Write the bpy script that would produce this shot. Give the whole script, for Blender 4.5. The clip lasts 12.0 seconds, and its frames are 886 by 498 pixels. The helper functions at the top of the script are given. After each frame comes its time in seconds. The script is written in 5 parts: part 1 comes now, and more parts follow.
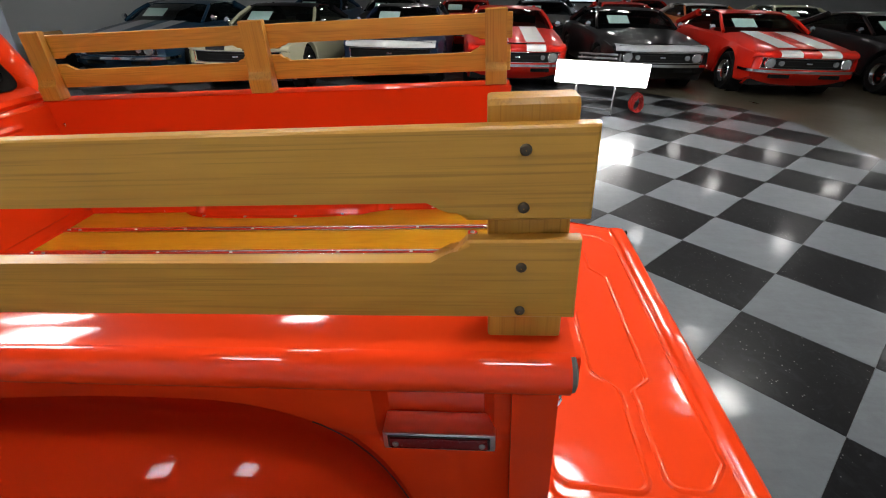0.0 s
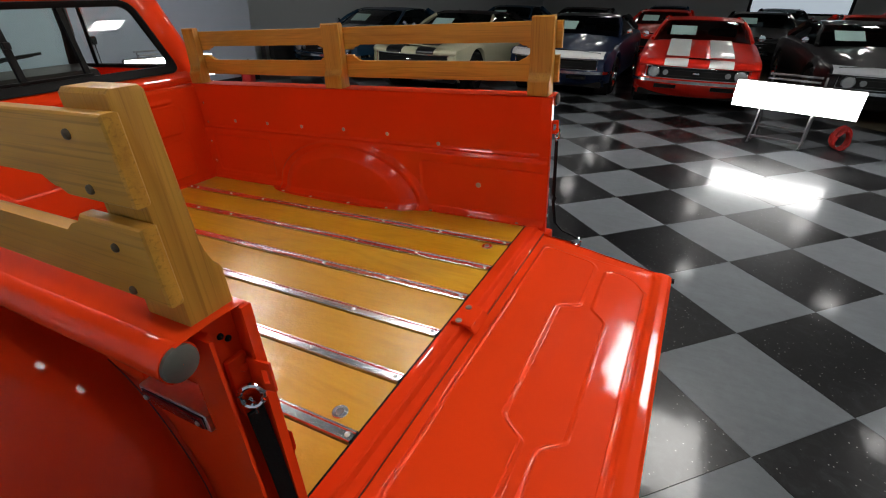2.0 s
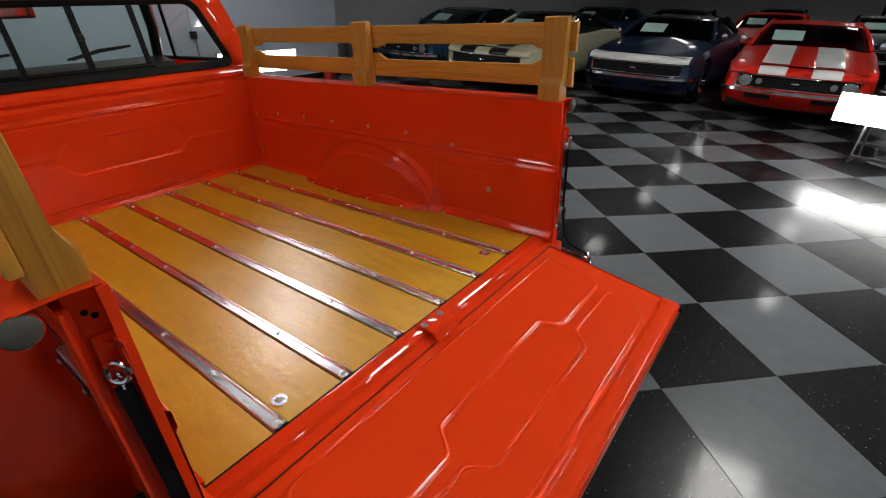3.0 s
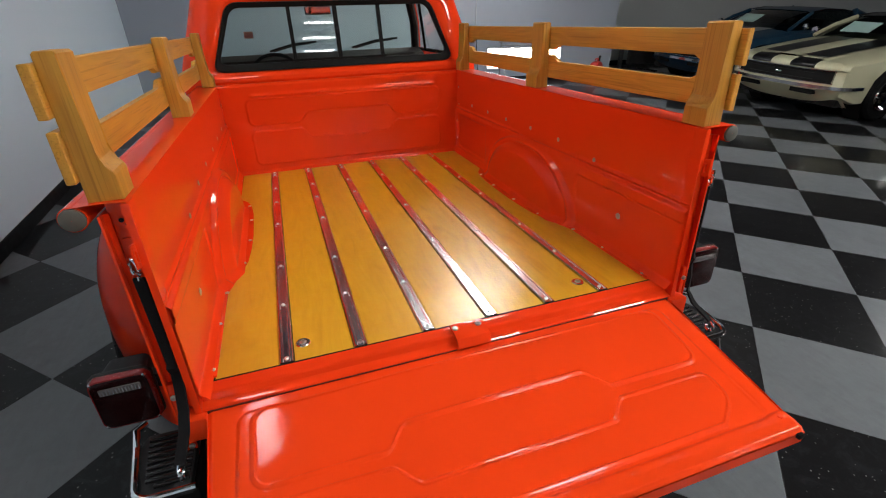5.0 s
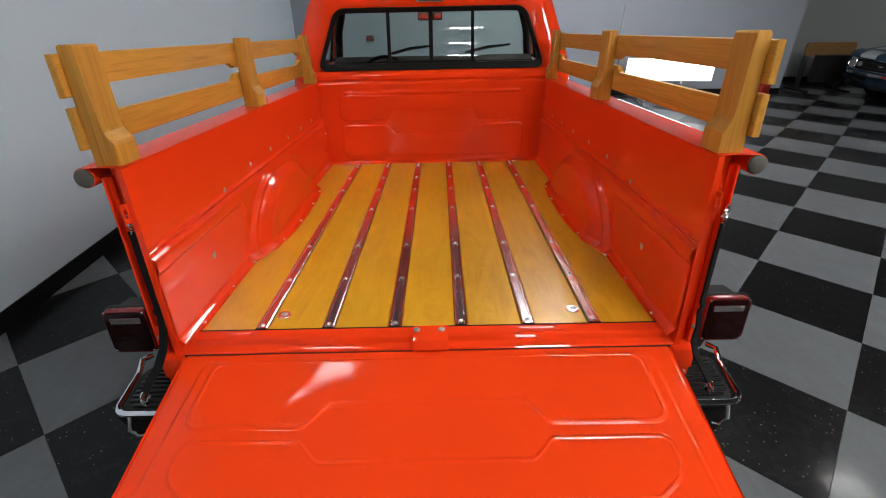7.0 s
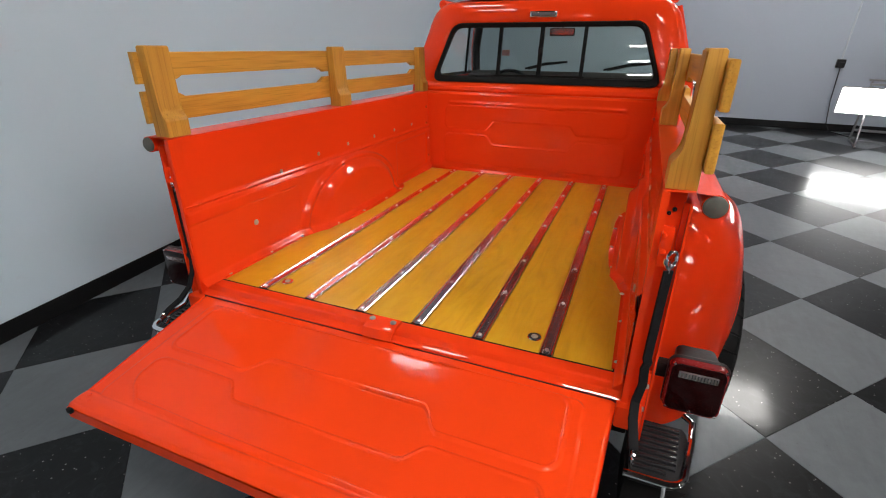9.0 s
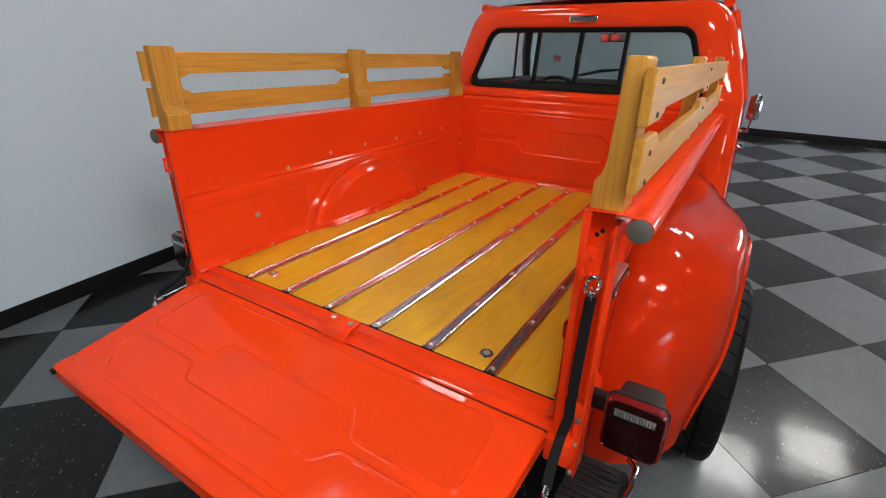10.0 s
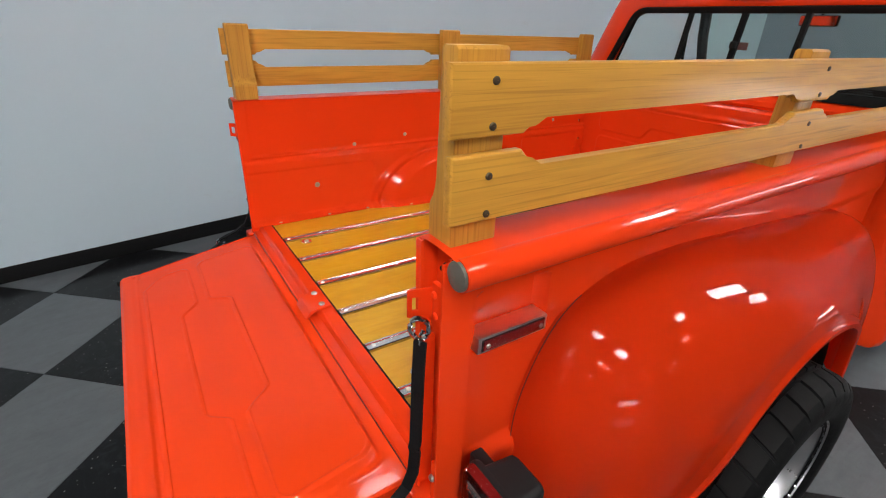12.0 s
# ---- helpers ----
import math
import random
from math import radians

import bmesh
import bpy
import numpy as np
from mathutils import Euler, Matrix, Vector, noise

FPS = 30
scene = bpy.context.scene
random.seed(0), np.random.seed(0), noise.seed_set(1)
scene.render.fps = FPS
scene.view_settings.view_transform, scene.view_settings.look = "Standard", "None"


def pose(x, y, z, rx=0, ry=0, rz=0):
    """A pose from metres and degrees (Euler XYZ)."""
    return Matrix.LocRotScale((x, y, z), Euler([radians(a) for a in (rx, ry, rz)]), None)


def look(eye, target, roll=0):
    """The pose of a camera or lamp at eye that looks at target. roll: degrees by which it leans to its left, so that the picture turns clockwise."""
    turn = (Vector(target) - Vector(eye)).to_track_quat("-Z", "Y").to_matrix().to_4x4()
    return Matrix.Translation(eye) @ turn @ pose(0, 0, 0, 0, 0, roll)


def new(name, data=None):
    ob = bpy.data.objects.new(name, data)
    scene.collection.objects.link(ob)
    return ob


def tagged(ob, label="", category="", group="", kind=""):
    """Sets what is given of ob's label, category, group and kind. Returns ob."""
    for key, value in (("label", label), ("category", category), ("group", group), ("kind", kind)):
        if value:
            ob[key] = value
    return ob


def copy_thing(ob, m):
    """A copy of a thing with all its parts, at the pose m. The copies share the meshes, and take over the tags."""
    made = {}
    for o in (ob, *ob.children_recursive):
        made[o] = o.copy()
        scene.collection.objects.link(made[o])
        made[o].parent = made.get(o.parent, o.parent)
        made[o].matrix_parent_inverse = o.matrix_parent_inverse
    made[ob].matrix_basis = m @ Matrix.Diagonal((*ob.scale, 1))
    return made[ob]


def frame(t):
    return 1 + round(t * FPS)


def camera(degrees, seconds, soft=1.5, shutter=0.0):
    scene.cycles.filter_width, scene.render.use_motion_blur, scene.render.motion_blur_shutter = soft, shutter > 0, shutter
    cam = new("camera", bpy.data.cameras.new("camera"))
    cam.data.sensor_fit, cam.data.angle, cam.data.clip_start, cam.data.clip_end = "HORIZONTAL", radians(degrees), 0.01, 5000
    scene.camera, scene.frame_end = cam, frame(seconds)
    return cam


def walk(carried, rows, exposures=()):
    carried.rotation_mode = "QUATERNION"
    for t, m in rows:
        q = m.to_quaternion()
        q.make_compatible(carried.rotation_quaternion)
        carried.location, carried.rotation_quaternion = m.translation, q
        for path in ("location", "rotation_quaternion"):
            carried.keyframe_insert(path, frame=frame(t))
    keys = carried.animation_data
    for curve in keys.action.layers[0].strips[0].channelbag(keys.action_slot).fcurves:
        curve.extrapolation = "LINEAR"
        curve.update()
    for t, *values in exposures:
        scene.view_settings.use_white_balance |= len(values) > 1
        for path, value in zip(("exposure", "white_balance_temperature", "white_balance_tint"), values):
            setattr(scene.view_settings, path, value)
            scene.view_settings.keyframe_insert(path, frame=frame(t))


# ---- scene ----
cam = camera(87.42, 12.0, soft=1.1)
PATH = [
    (0, (-1.276, 0.064, 1.598), (0.461, 0.184, 0.615), 0.95),
    (0.5, (-1.255, -0.109, 1.601), (0.460, 0.179, 0.614), 1.24),
    (1, (-1.221, -0.252, 1.601), (0.459, 0.207, 0.618), 0.98),
    (1.5, (-1.164, -0.390, 1.604), (0.458, 0.243, 0.621), 0.95),
    (2, (-1.093, -0.527, 1.598), (0.472, 0.259, 0.631), 1.02),
    (2.5, (-1.004, -0.658, 1.615), (0.488, 0.244, 0.637), 1.06),
    (3, (-0.905, -0.774, 1.600), (0.492, 0.278, 0.629), 1.21),
    (3.2, (-0.863, -0.820, 1.592), (0.477, 0.311, 0.630), 1.12),
    (4.8, (-0.479, -1.074, 1.617), (0.203, 0.526, 0.629), 0.41),
    (5, (-0.436, -1.089, 1.615), (0.138, 0.552, 0.627), 0.24),
    (5.5, (-0.353, -1.119, 1.613), (-0.016, 0.589, 0.629), 0.32),
    (6, (-0.243, -1.149, 1.613), (-0.097, 0.590, 0.636), 0.21),
    (6.5, (-0.109, -1.164, 1.613), (-0.002, 0.579, 0.639), -0.01),
    (7, (0.039, -1.183, 1.613), (0.053, 0.567, 0.645), -0.26),
    (7.2, (0.107, -1.189, 1.610), (0.056, 0.562, 0.646), -0.34),
    (8.8, (0.601, -1.145, 1.603), (-0.049, 0.509, 0.685), -0.50),
    (9, (0.664, -1.121, 1.602), (-0.022, 0.521, 0.688), -0.42),
    (9.5, (0.818, -1.043, 1.600), (0.000, 0.539, 0.690), -0.33),
    (10, (0.961, -0.937, 1.597), (0.000, 0.570, 0.700), -0.24),
    (10.5, (1.089, -0.814, 1.595), (-0.025, 0.582, 0.696), -0.51),
    (11, (1.190, -0.684, 1.594), (-0.072, 0.572, 0.681), -0.50),
    (11.5, (1.266, -0.557, 1.592), (-0.124, 0.533, 0.653), -0.42),
    (12, (1.322, -0.386, 1.588), (-0.165, 0.552, 0.635), -0.77),
]
EXPOSURES = [(0.0, -0.18), (0.5, -0.30), (1.0, -0.52), (1.5, -0.73), (2.0, -0.86), (3.2, -1.02), (5.0, -0.47), (7.0, -0.50), (9.0, -0.43), (10.5, -0.44), (12.0, -0.42)]
walk(cam, [(t, look(eye, target, roll)) for t, eye, target, roll in PATH], EXPOSURES)

# ---- world and room light ----
world = bpy.data.worlds.new("world")
scene.world = world
world.use_nodes = True
world.node_tree.nodes["Background"].inputs[0].default_value = (0.6, 0.7, 0.85, 1)
world.node_tree.nodes["Background"].inputs[1].default_value = 0.05
NEAR_GLOW = 80.0
SIDE_GLOW = 74.0
WIDE_GLOW = 56.0
FAR_GLOW = 38.0
WALL_GLOW = 33.0
BOX_GLOW = 22.0


# ---- materials ----
class Nodes:
    def __init__(self, name, rough=0.5, metal=0.0, coat=0.0, coat_rough=0.05, ior=1.5):
        self.mat = bpy.data.materials.new(name)
        self.mat.use_nodes = True
        self.tree = self.mat.node_tree
        self.bsdf = self.tree.nodes["Principled BSDF"]
        self.set("Roughness", rough), self.set("Metallic", metal), self.set("Coat Weight", coat)
        self.set("Coat Roughness", coat_rough), self.set("IOR", ior)

    def set(self, key, value):
        if hasattr(value, "is_output"):
            self.tree.links.new(value, self.bsdf.inputs[key])
        elif isinstance(value, tuple):
            self.bsdf.inputs[key].default_value = (*value, 1) if len(value) == 3 else value
        else:
            self.bsdf.inputs[key].default_value = value

    def node(self, kind, links=(), **props):
        n = self.tree.nodes.new(kind)
        for k, v in props.items():
            if k == "operation":
                n.operation = v
            elif k == "data_type":
                n.data_type = v
            elif k == "blend_type":
                n.blend_type = v
            elif k == "feature":
                n.feature = v
        for k, v in dict(links).items():
            if hasattr(v, "is_output"):
                self.tree.links.new(v, n.inputs[k])
            else:
                n.inputs[k].default_value = v
        return n

    def coords(self, scale=(1, 1, 1), turn=(0, 0, 0), shift=None):
        c = self.node("ShaderNodeTexCoord").outputs["Object"]
        links = {"Vector": c, "Scale": scale, "Rotation": tuple(radians(a) for a in turn)}
        if shift is not None:
            links["Location"] = shift
        return self.node("ShaderNodeMapping", links).outputs[0]

    def noise(self, vec, scale, detail=4.0, rough=0.55, distort=0.0):
        return self.node("ShaderNodeTexNoise", {"Vector": vec, "Scale": scale, "Detail": detail, "Roughness": rough, "Distortion": distort}).outputs["Fac"]

    def ramp(self, fac, stops):
        n = self.node("ShaderNodeValToRGB", {"Fac": fac})
        el = n.color_ramp.elements
        while len(el) < len(stops):
            el.new(0.5)
        for e, (p, c) in zip(el, stops):
            e.position, e.color = p, ((*c, 1) if isinstance(c, tuple) else (c, c, c, 1))
        return n.outputs["Color"]

    def mix(self, fac, a, b, blend="MIX"):
        n = self.node("ShaderNodeMix", {}, data_type="RGBA", blend_type=blend)
        for i, v in ((0, fac), (6, a), (7, b)):
            if hasattr(v, "is_output"):
                self.tree.links.new(v, n.inputs[i])
            elif i:
                n.inputs[i].default_value = (*v, 1)
            else:
                n.inputs[i].default_value = v
        return n.outputs[2]

    def math(self, op, a, b=0.0):
        n = self.node("ShaderNodeMath", {}, operation=op)
        for i, v in ((0, a), (1, b)):
            if hasattr(v, "is_output"):
                self.tree.links.new(v, n.inputs[i])
            else:
                n.inputs[i].default_value = v
        return n.outputs[0]

    def bump(self, height, strength, distance=0.01):
        b = self.node("ShaderNodeBump", {"Height": height, "Strength": strength, "Distance": distance})
        self.set("Normal", b.outputs[0])
        return b


def red_paint(name, base, rough=0.3, wave=0.25, ripple=0.0, coat=1.0, shine=1.5, soft=0.0):
    m = Nodes(name, rough, 0.0, coat, 0.012)
    m.set("Specular IOR Level", 0.015)
    v = m.coords()
    big = m.noise(v, 2.2, 3)
    m.set("Base Color", m.mix(m.math("MULTIPLY", big, 0.35), base, tuple(c * 0.8 for c in base)))
    dust = m.noise(v, 90, 4, 0.7)
    m.set("Roughness", m.math("ADD", m.math("MULTIPLY", dust, 0.14), rough - 0.06))
    h = m.math("ADD", m.math("MULTIPLY", m.noise(v, 9, 2), 1.0), m.math("MULTIPLY", m.noise(v, 220, 2), 0.04))
    m.bump(h, wave, 0.004)
    if ripple:
        dents = m.math("ADD", m.math("MULTIPLY", m.noise(v, 6.0, 4, 0.6), 1.6), m.math("MULTIPLY", m.noise(v, 30, 2), 0.06))
        if soft:
            spot = m.node("ShaderNodeTexVoronoi", {"Vector": v, "Scale": 9.0, "Randomness": 1.0}).outputs["Distance"]
            ding = m.math("MULTIPLY", m.ramp(spot, [(0.03, 1.0), (0.075, 0.0)]), m.ramp(m.noise(v, 3.0, 2), [(0.46, 0.0), (0.54, 1.0)]))
            dents = m.math("ADD", dents, m.math("MULTIPLY", ding, 22.0))
        b = m.node("ShaderNodeBump", {"Height": dents, "Strength": ripple, "Distance": 0.004})
        m.set("Coat Normal", b.outputs[0])
    m.set("Coat IOR", shine)
    m.set("Coat Roughness", m.math("ADD", m.math("MULTIPLY", m.noise(v, 5, 3, 0.6), soft), 0.012))
    return m.mat


RED = red_paint("red_paint", (0.83, 0.048, 0.008), 0.32, 0.10, 0.005, 0.76, 1.44)
# same red, softer coat and dents; base set oranger for the brighter-lit gate
RED_GATE = red_paint("red_paint_soft_lit", (0.83, 0.053, 0.008), 0.36, 0.10, 0.02, 0.6, 1.4, 0.13)


def oak(name, light, dark, rough=0.38, coat=0.35, across=26.0, grain_axis=1):
    """Straight oak grain along the object's y axis, or z when grain_axis is 2."""
    m = Nodes(name, rough, 0.0, coat, 0.22)
    m.set("Specular IOR Level", 0.3)
    long = (across, 1.6, across) if grain_axis == 1 else (across, across, 1.6)
    info = m.node("ShaderNodeObjectInfo").outputs["Random"]
    c = m.node("ShaderNodeTexCoord").outputs["Object"]
    comb = m.node("ShaderNodeCombineXYZ", {"X": m.math("MULTIPLY", info, 7.0), "Y": m.math("MULTIPLY", info, 13.0), "Z": m.math("MULTIPLY", info, 3.0)}).outputs[0]
    c = m.node("ShaderNodeVectorMath", {0: c, 1: comb}, operation="ADD").outputs[0]
    v = m.node("ShaderNodeMapping", {"Vector": c, "Scale": long}).outputs[0]
    rings = m.noise(v, 0.9, 3, 0.5, 1.6)
    bands = m.node("ShaderNodeTexWave", {"Vector": v, "Scale": 0.55, "Distortion": 7.0, "Detail": 3.0, "Detail Scale": 0.8}).outputs["Fac"]
    fine = m.noise(m.node("ShaderNodeMapping", {"Vector": c, "Scale": tuple(k * 6 if k > 2 else k * 3 for k in long)}).outputs[0], 1.0, 4, 0.7)
    low = tuple(k * 0.28 if k > 2 else k * 0.75 for k in long)
    field = m.noise(m.node("ShaderNodeMapping", {"Vector": c, "Scale": low}).outputs[0], 1.0, 2, 0.45, 0.4)
    figure = m.math("MULTIPLY", m.math("ADD", m.math("SINE", m.math("MULTIPLY", field, 62.0)), 1.0), 0.5)
    rings = m.math("ADD", m.math("MULTIPLY", rings, 0.72), m.math("MULTIPLY", m.math("POWER", figure, 2.0), 0.22))
    t = m.math("ADD", m.math("MULTIPLY", rings, 0.55), m.math("ADD", m.math("MULTIPLY", bands, 0.2), m.math("MULTIPLY", fine, 0.48)))
    col = m.ramp(t, [(0.25, dark), (0.48, tuple((a + b) / 2 for a, b in zip(light, dark))), (0.72, light)])
    blotch = m.noise(c, 3.0, 3)
    pores = m.ramp(m.noise(m.node("ShaderNodeMapping", {"Vector": c, "Scale": tuple(k * 9 if k > 2 else k * 2.2 for k in long)}).outputs[0], 1.0, 2, 0.5, 0.4), [(0.30, 1.0), (0.46, 0.0)])
    col = m.mix(m.math("MULTIPLY", pores, 0.5), col, tuple(a * 0.6 for a in dark))
    m.set("Base Color", m.mix(m.math("MULTIPLY", blotch, 0.35), col, tuple(a * 0.62 for a in light)))
    m.set("Roughness", m.math("ADD", m.math("MULTIPLY", fine, 0.22), rough - 0.08))
    m.bump(m.math("ADD", fine, m.math("MULTIPLY", blotch, 2.0)), 0.25, 0.0015)
    return m.mat


OAK_RAIL = oak("golden_oak_rail", (0.66, 0.324, 0.044), (0.45, 0.198, 0.026), 0.42, 0.22)
OAK_POST = oak("golden_oak_post", (0.60, 0.295, 0.042), (0.44, 0.19, 0.025), 0.45, 0.14, 26.0, 2)


def plank_wood():
    m = Nodes("varnished_bed_wood", 0.36, 0.0, 0.18, 0.15)
    info = m.node("ShaderNodeObjectInfo").outputs["Random"]
    c = m.node("ShaderNodeTexCoord").outputs["Object"]
    comb = m.node("ShaderNodeCombineXYZ", {"X": m.math("MULTIPLY", info, 9.0), "Y": m.math("MULTIPLY", info, 17.0), "Z": 0.0}).outputs[0]
    c = m.node("ShaderNodeVectorMath", {0: c, 1: comb}, operation="ADD").outputs[0]
    v = m.node("ShaderNodeMapping", {"Vector": c, "Scale": (14, 2.6, 14)}).outputs[0]
    figure = m.noise(v, 1.0, 5, 0.6, 2.2)
    fine = m.noise(m.node("ShaderNodeMapping", {"Vector": c, "Scale": (160, 7, 160)}).outputs[0], 1.0, 3, 0.6)
    cloud = m.noise(c, 4.5, 3)
    t = m.math("ADD", m.math("MULTIPLY", figure, 0.6), m.math("ADD", m.math("MULTIPLY", fine, 0.18), m.math("MULTIPLY", cloud, 0.25)))
    col = m.ramp(t, [(0.3, (0.52, 0.25, 0.011)), (0.5, (0.65, 0.335, 0.015)), (0.72, (0.74, 0.415, 0.024))])
    tint = m.math("ADD", m.math("MULTIPLY", info, 0.4), 0.0)
    m.set("Base Color", m.mix(tint, col, (0.60, 0.275, 0.012)))
    m.set("Roughness", m.math("ADD", m.math("MULTIPLY", cloud, 0.08), 0.26))
    wavy = m.noise(m.node("ShaderNodeMapping", {"Vector": c, "Scale": (30, 26, 30)}).outputs[0], 1.0, 3, 0.6)
    b = m.bump(m.math("ADD", m.math("MULTIPLY", cloud, 1.2), m.math("ADD", m.math("MULTIPLY", figure, 0.5), m.math("MULTIPLY", wavy, 2.2))), 0.42, 0.002)
    m.set("Coat Normal", b.outputs[0])
    return m.mat


PLANK = plank_wood()


def metal(name, col, rough, scratch=0.1, axis=(60, 3, 60)):
    m = Nodes(name, rough, 1.0)
    v = m.coords(axis)
    n = m.noise(v, 1.0, 4, 0.65)
    m.set("Base Color", m.mix(m.math("MULTIPLY", n, 0.3), col, tuple(c * 0.6 for c in col)))
    m.set("Roughness", m.math("ADD", m.math("MULTIPLY", n, scratch * 2), max(rough - scratch, 0.02)))
    return m.mat


STRIP = metal("polished_bed_strip", (0.84, 0.84, 0.86), 0.22, 0.1)
ALLOY = metal("brushed_wheel_alloy", (0.45, 0.45, 0.47), 0.3, 0.1, (20, 20, 20))
STUD = metal("pale_zinc_bolt_head", (0.95, 0.95, 0.94), 0.34, 0.06, (60, 60, 60))
CHROME = metal("chrome", (0.85, 0.86, 0.88), 0.08, 0.03, (8, 8, 8))
BOLT = metal("dull_zinc", (0.45, 0.43, 0.40), 0.42, 0.12, (90, 90, 90))
DARKBOLT = metal("weathered_bolt", (0.13, 0.10, 0.07), 0.5, 0.1, (90, 90, 90))


def plain(name, col, rough=0.5, coat=0.0, scale=30.0, amount=0.35, bump=0.1, metallic=0.0):
    m = Nodes(name, rough, metallic, coat, 0.08)
    m.set("Specular IOR Level", 0.12 if max(col) < 0.05 else 0.5)
    v = m.coords()
    n = m.noise(v, scale, 5, 0.65)
    big = m.noise(v, scale * 0.07, 3)
    m.set("Base Color", m.mix(m.math("MULTIPLY", m.math("ADD", n, big), amount), col, tuple(c * 0.55 for c in col)))
    m.set("Roughness", m.math("ADD", m.math("MULTIPLY", n, 0.2), max(rough - 0.1, 0.02)))
    if bump:
        m.bump(n, bump, 0.002)
    return m.mat


RUBBER = plain("tyre_rubber", (0.006, 0.006, 0.0065), 0.62, 0, 60, 0.4, 0.3)
BLACK = plain("black_plastic", (0.018, 0.018, 0.019), 0.42, 0, 120, 0.3, 0.15)
GASKET = plain("window_gasket_rubber", (0.006, 0.006, 0.006), 0.5, 0, 50, 0.3, 0.05)
STRAP = plain("black_webbing", (0.009, 0.009, 0.010), 0.75, 0, 300, 0.5, 0.6)
CAPGREY = plain("worn_grey_end_cap", (0.13, 0.125, 0.105), 0.5, 0, 70, 0.6, 0.2)
GRILLE = plain("matt_black_grille", (0.010, 0.010, 0.010), 0.75, 0, 60, 0.4, 0.2)
UNDER = plain("dark_undercoat", (0.012, 0.011, 0.011), 0.8, 0, 40, 0.4, 0.3)
TRIM = plain("dark_interior_vinyl", (0.03, 0.022, 0.02), 0.55, 0, 80, 0.4, 0.2)
RIB = plain("glossy_black_rib", (0.022, 0.022, 0.024), 0.22, 0.5, 120, 0.3, 0.1)
REDLENS = plain("dark_red_lens", (0.014, 0.001, 0.001), 0.25, 0.3, 200, 0.3, 0.05)
MARKER = plain("red_marker_lens", (0.17, 0.008, 0.008), 0.25, 0.5, 200, 0.3, 0.05)
CLEAR = plain("clear_ribbed_lens", (0.11, 0.10, 0.10), 0.18, 0.8, 300, 0.3, 0.2)
# dark red for strips that draw the shade of narrow gaps
GAP_SHADE = plain("dark_red_gap_shade", (0.10, 0.006, 0.003), 0.6, 0, 50, 0.4, 0.1)
PLUG = plain("pale_wall_plug", (0.52, 0.36, 0.26), 0.45, 0.2, 100, 0.4, 0.1)


def wall_paint(name, col):
    m = Nodes(name, 0.55)
    v = m.coords()
    big = m.noise(v, 0.6, 4)
    scuff = m.noise(m.coords((2.2, 2.2, 5.0)), 2.4, 6, 0.7)
    marks = m.ramp(scuff, [(0.66, 0.0), (0.76, 0.5)])
    base = m.mix(m.math("MULTIPLY", big, 0.3), col, tuple(c * 0.88 for c in col))
    m.set("Base Color", m.mix(m.math("MULTIPLY", marks, 0.35), base, (0.42, 0.42, 0.42)))
    m.bump(m.noise(v, 140, 3), 0.12, 0.002)
    return m.mat


# tone is set per wall; the end wall's is the darkest
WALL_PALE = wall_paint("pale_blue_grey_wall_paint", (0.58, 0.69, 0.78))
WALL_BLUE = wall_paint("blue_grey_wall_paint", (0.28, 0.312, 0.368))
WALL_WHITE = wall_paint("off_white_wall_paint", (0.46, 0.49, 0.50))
SKIRT = plain("black_vinyl_baseboard", (0.012, 0.012, 0.013), 0.45, 0, 20, 0.4, 0.1)
CEILING = plain("dark_ceiling_paint", (0.06, 0.06, 0.065), 0.8, 0, 6, 0.4, 0.1)


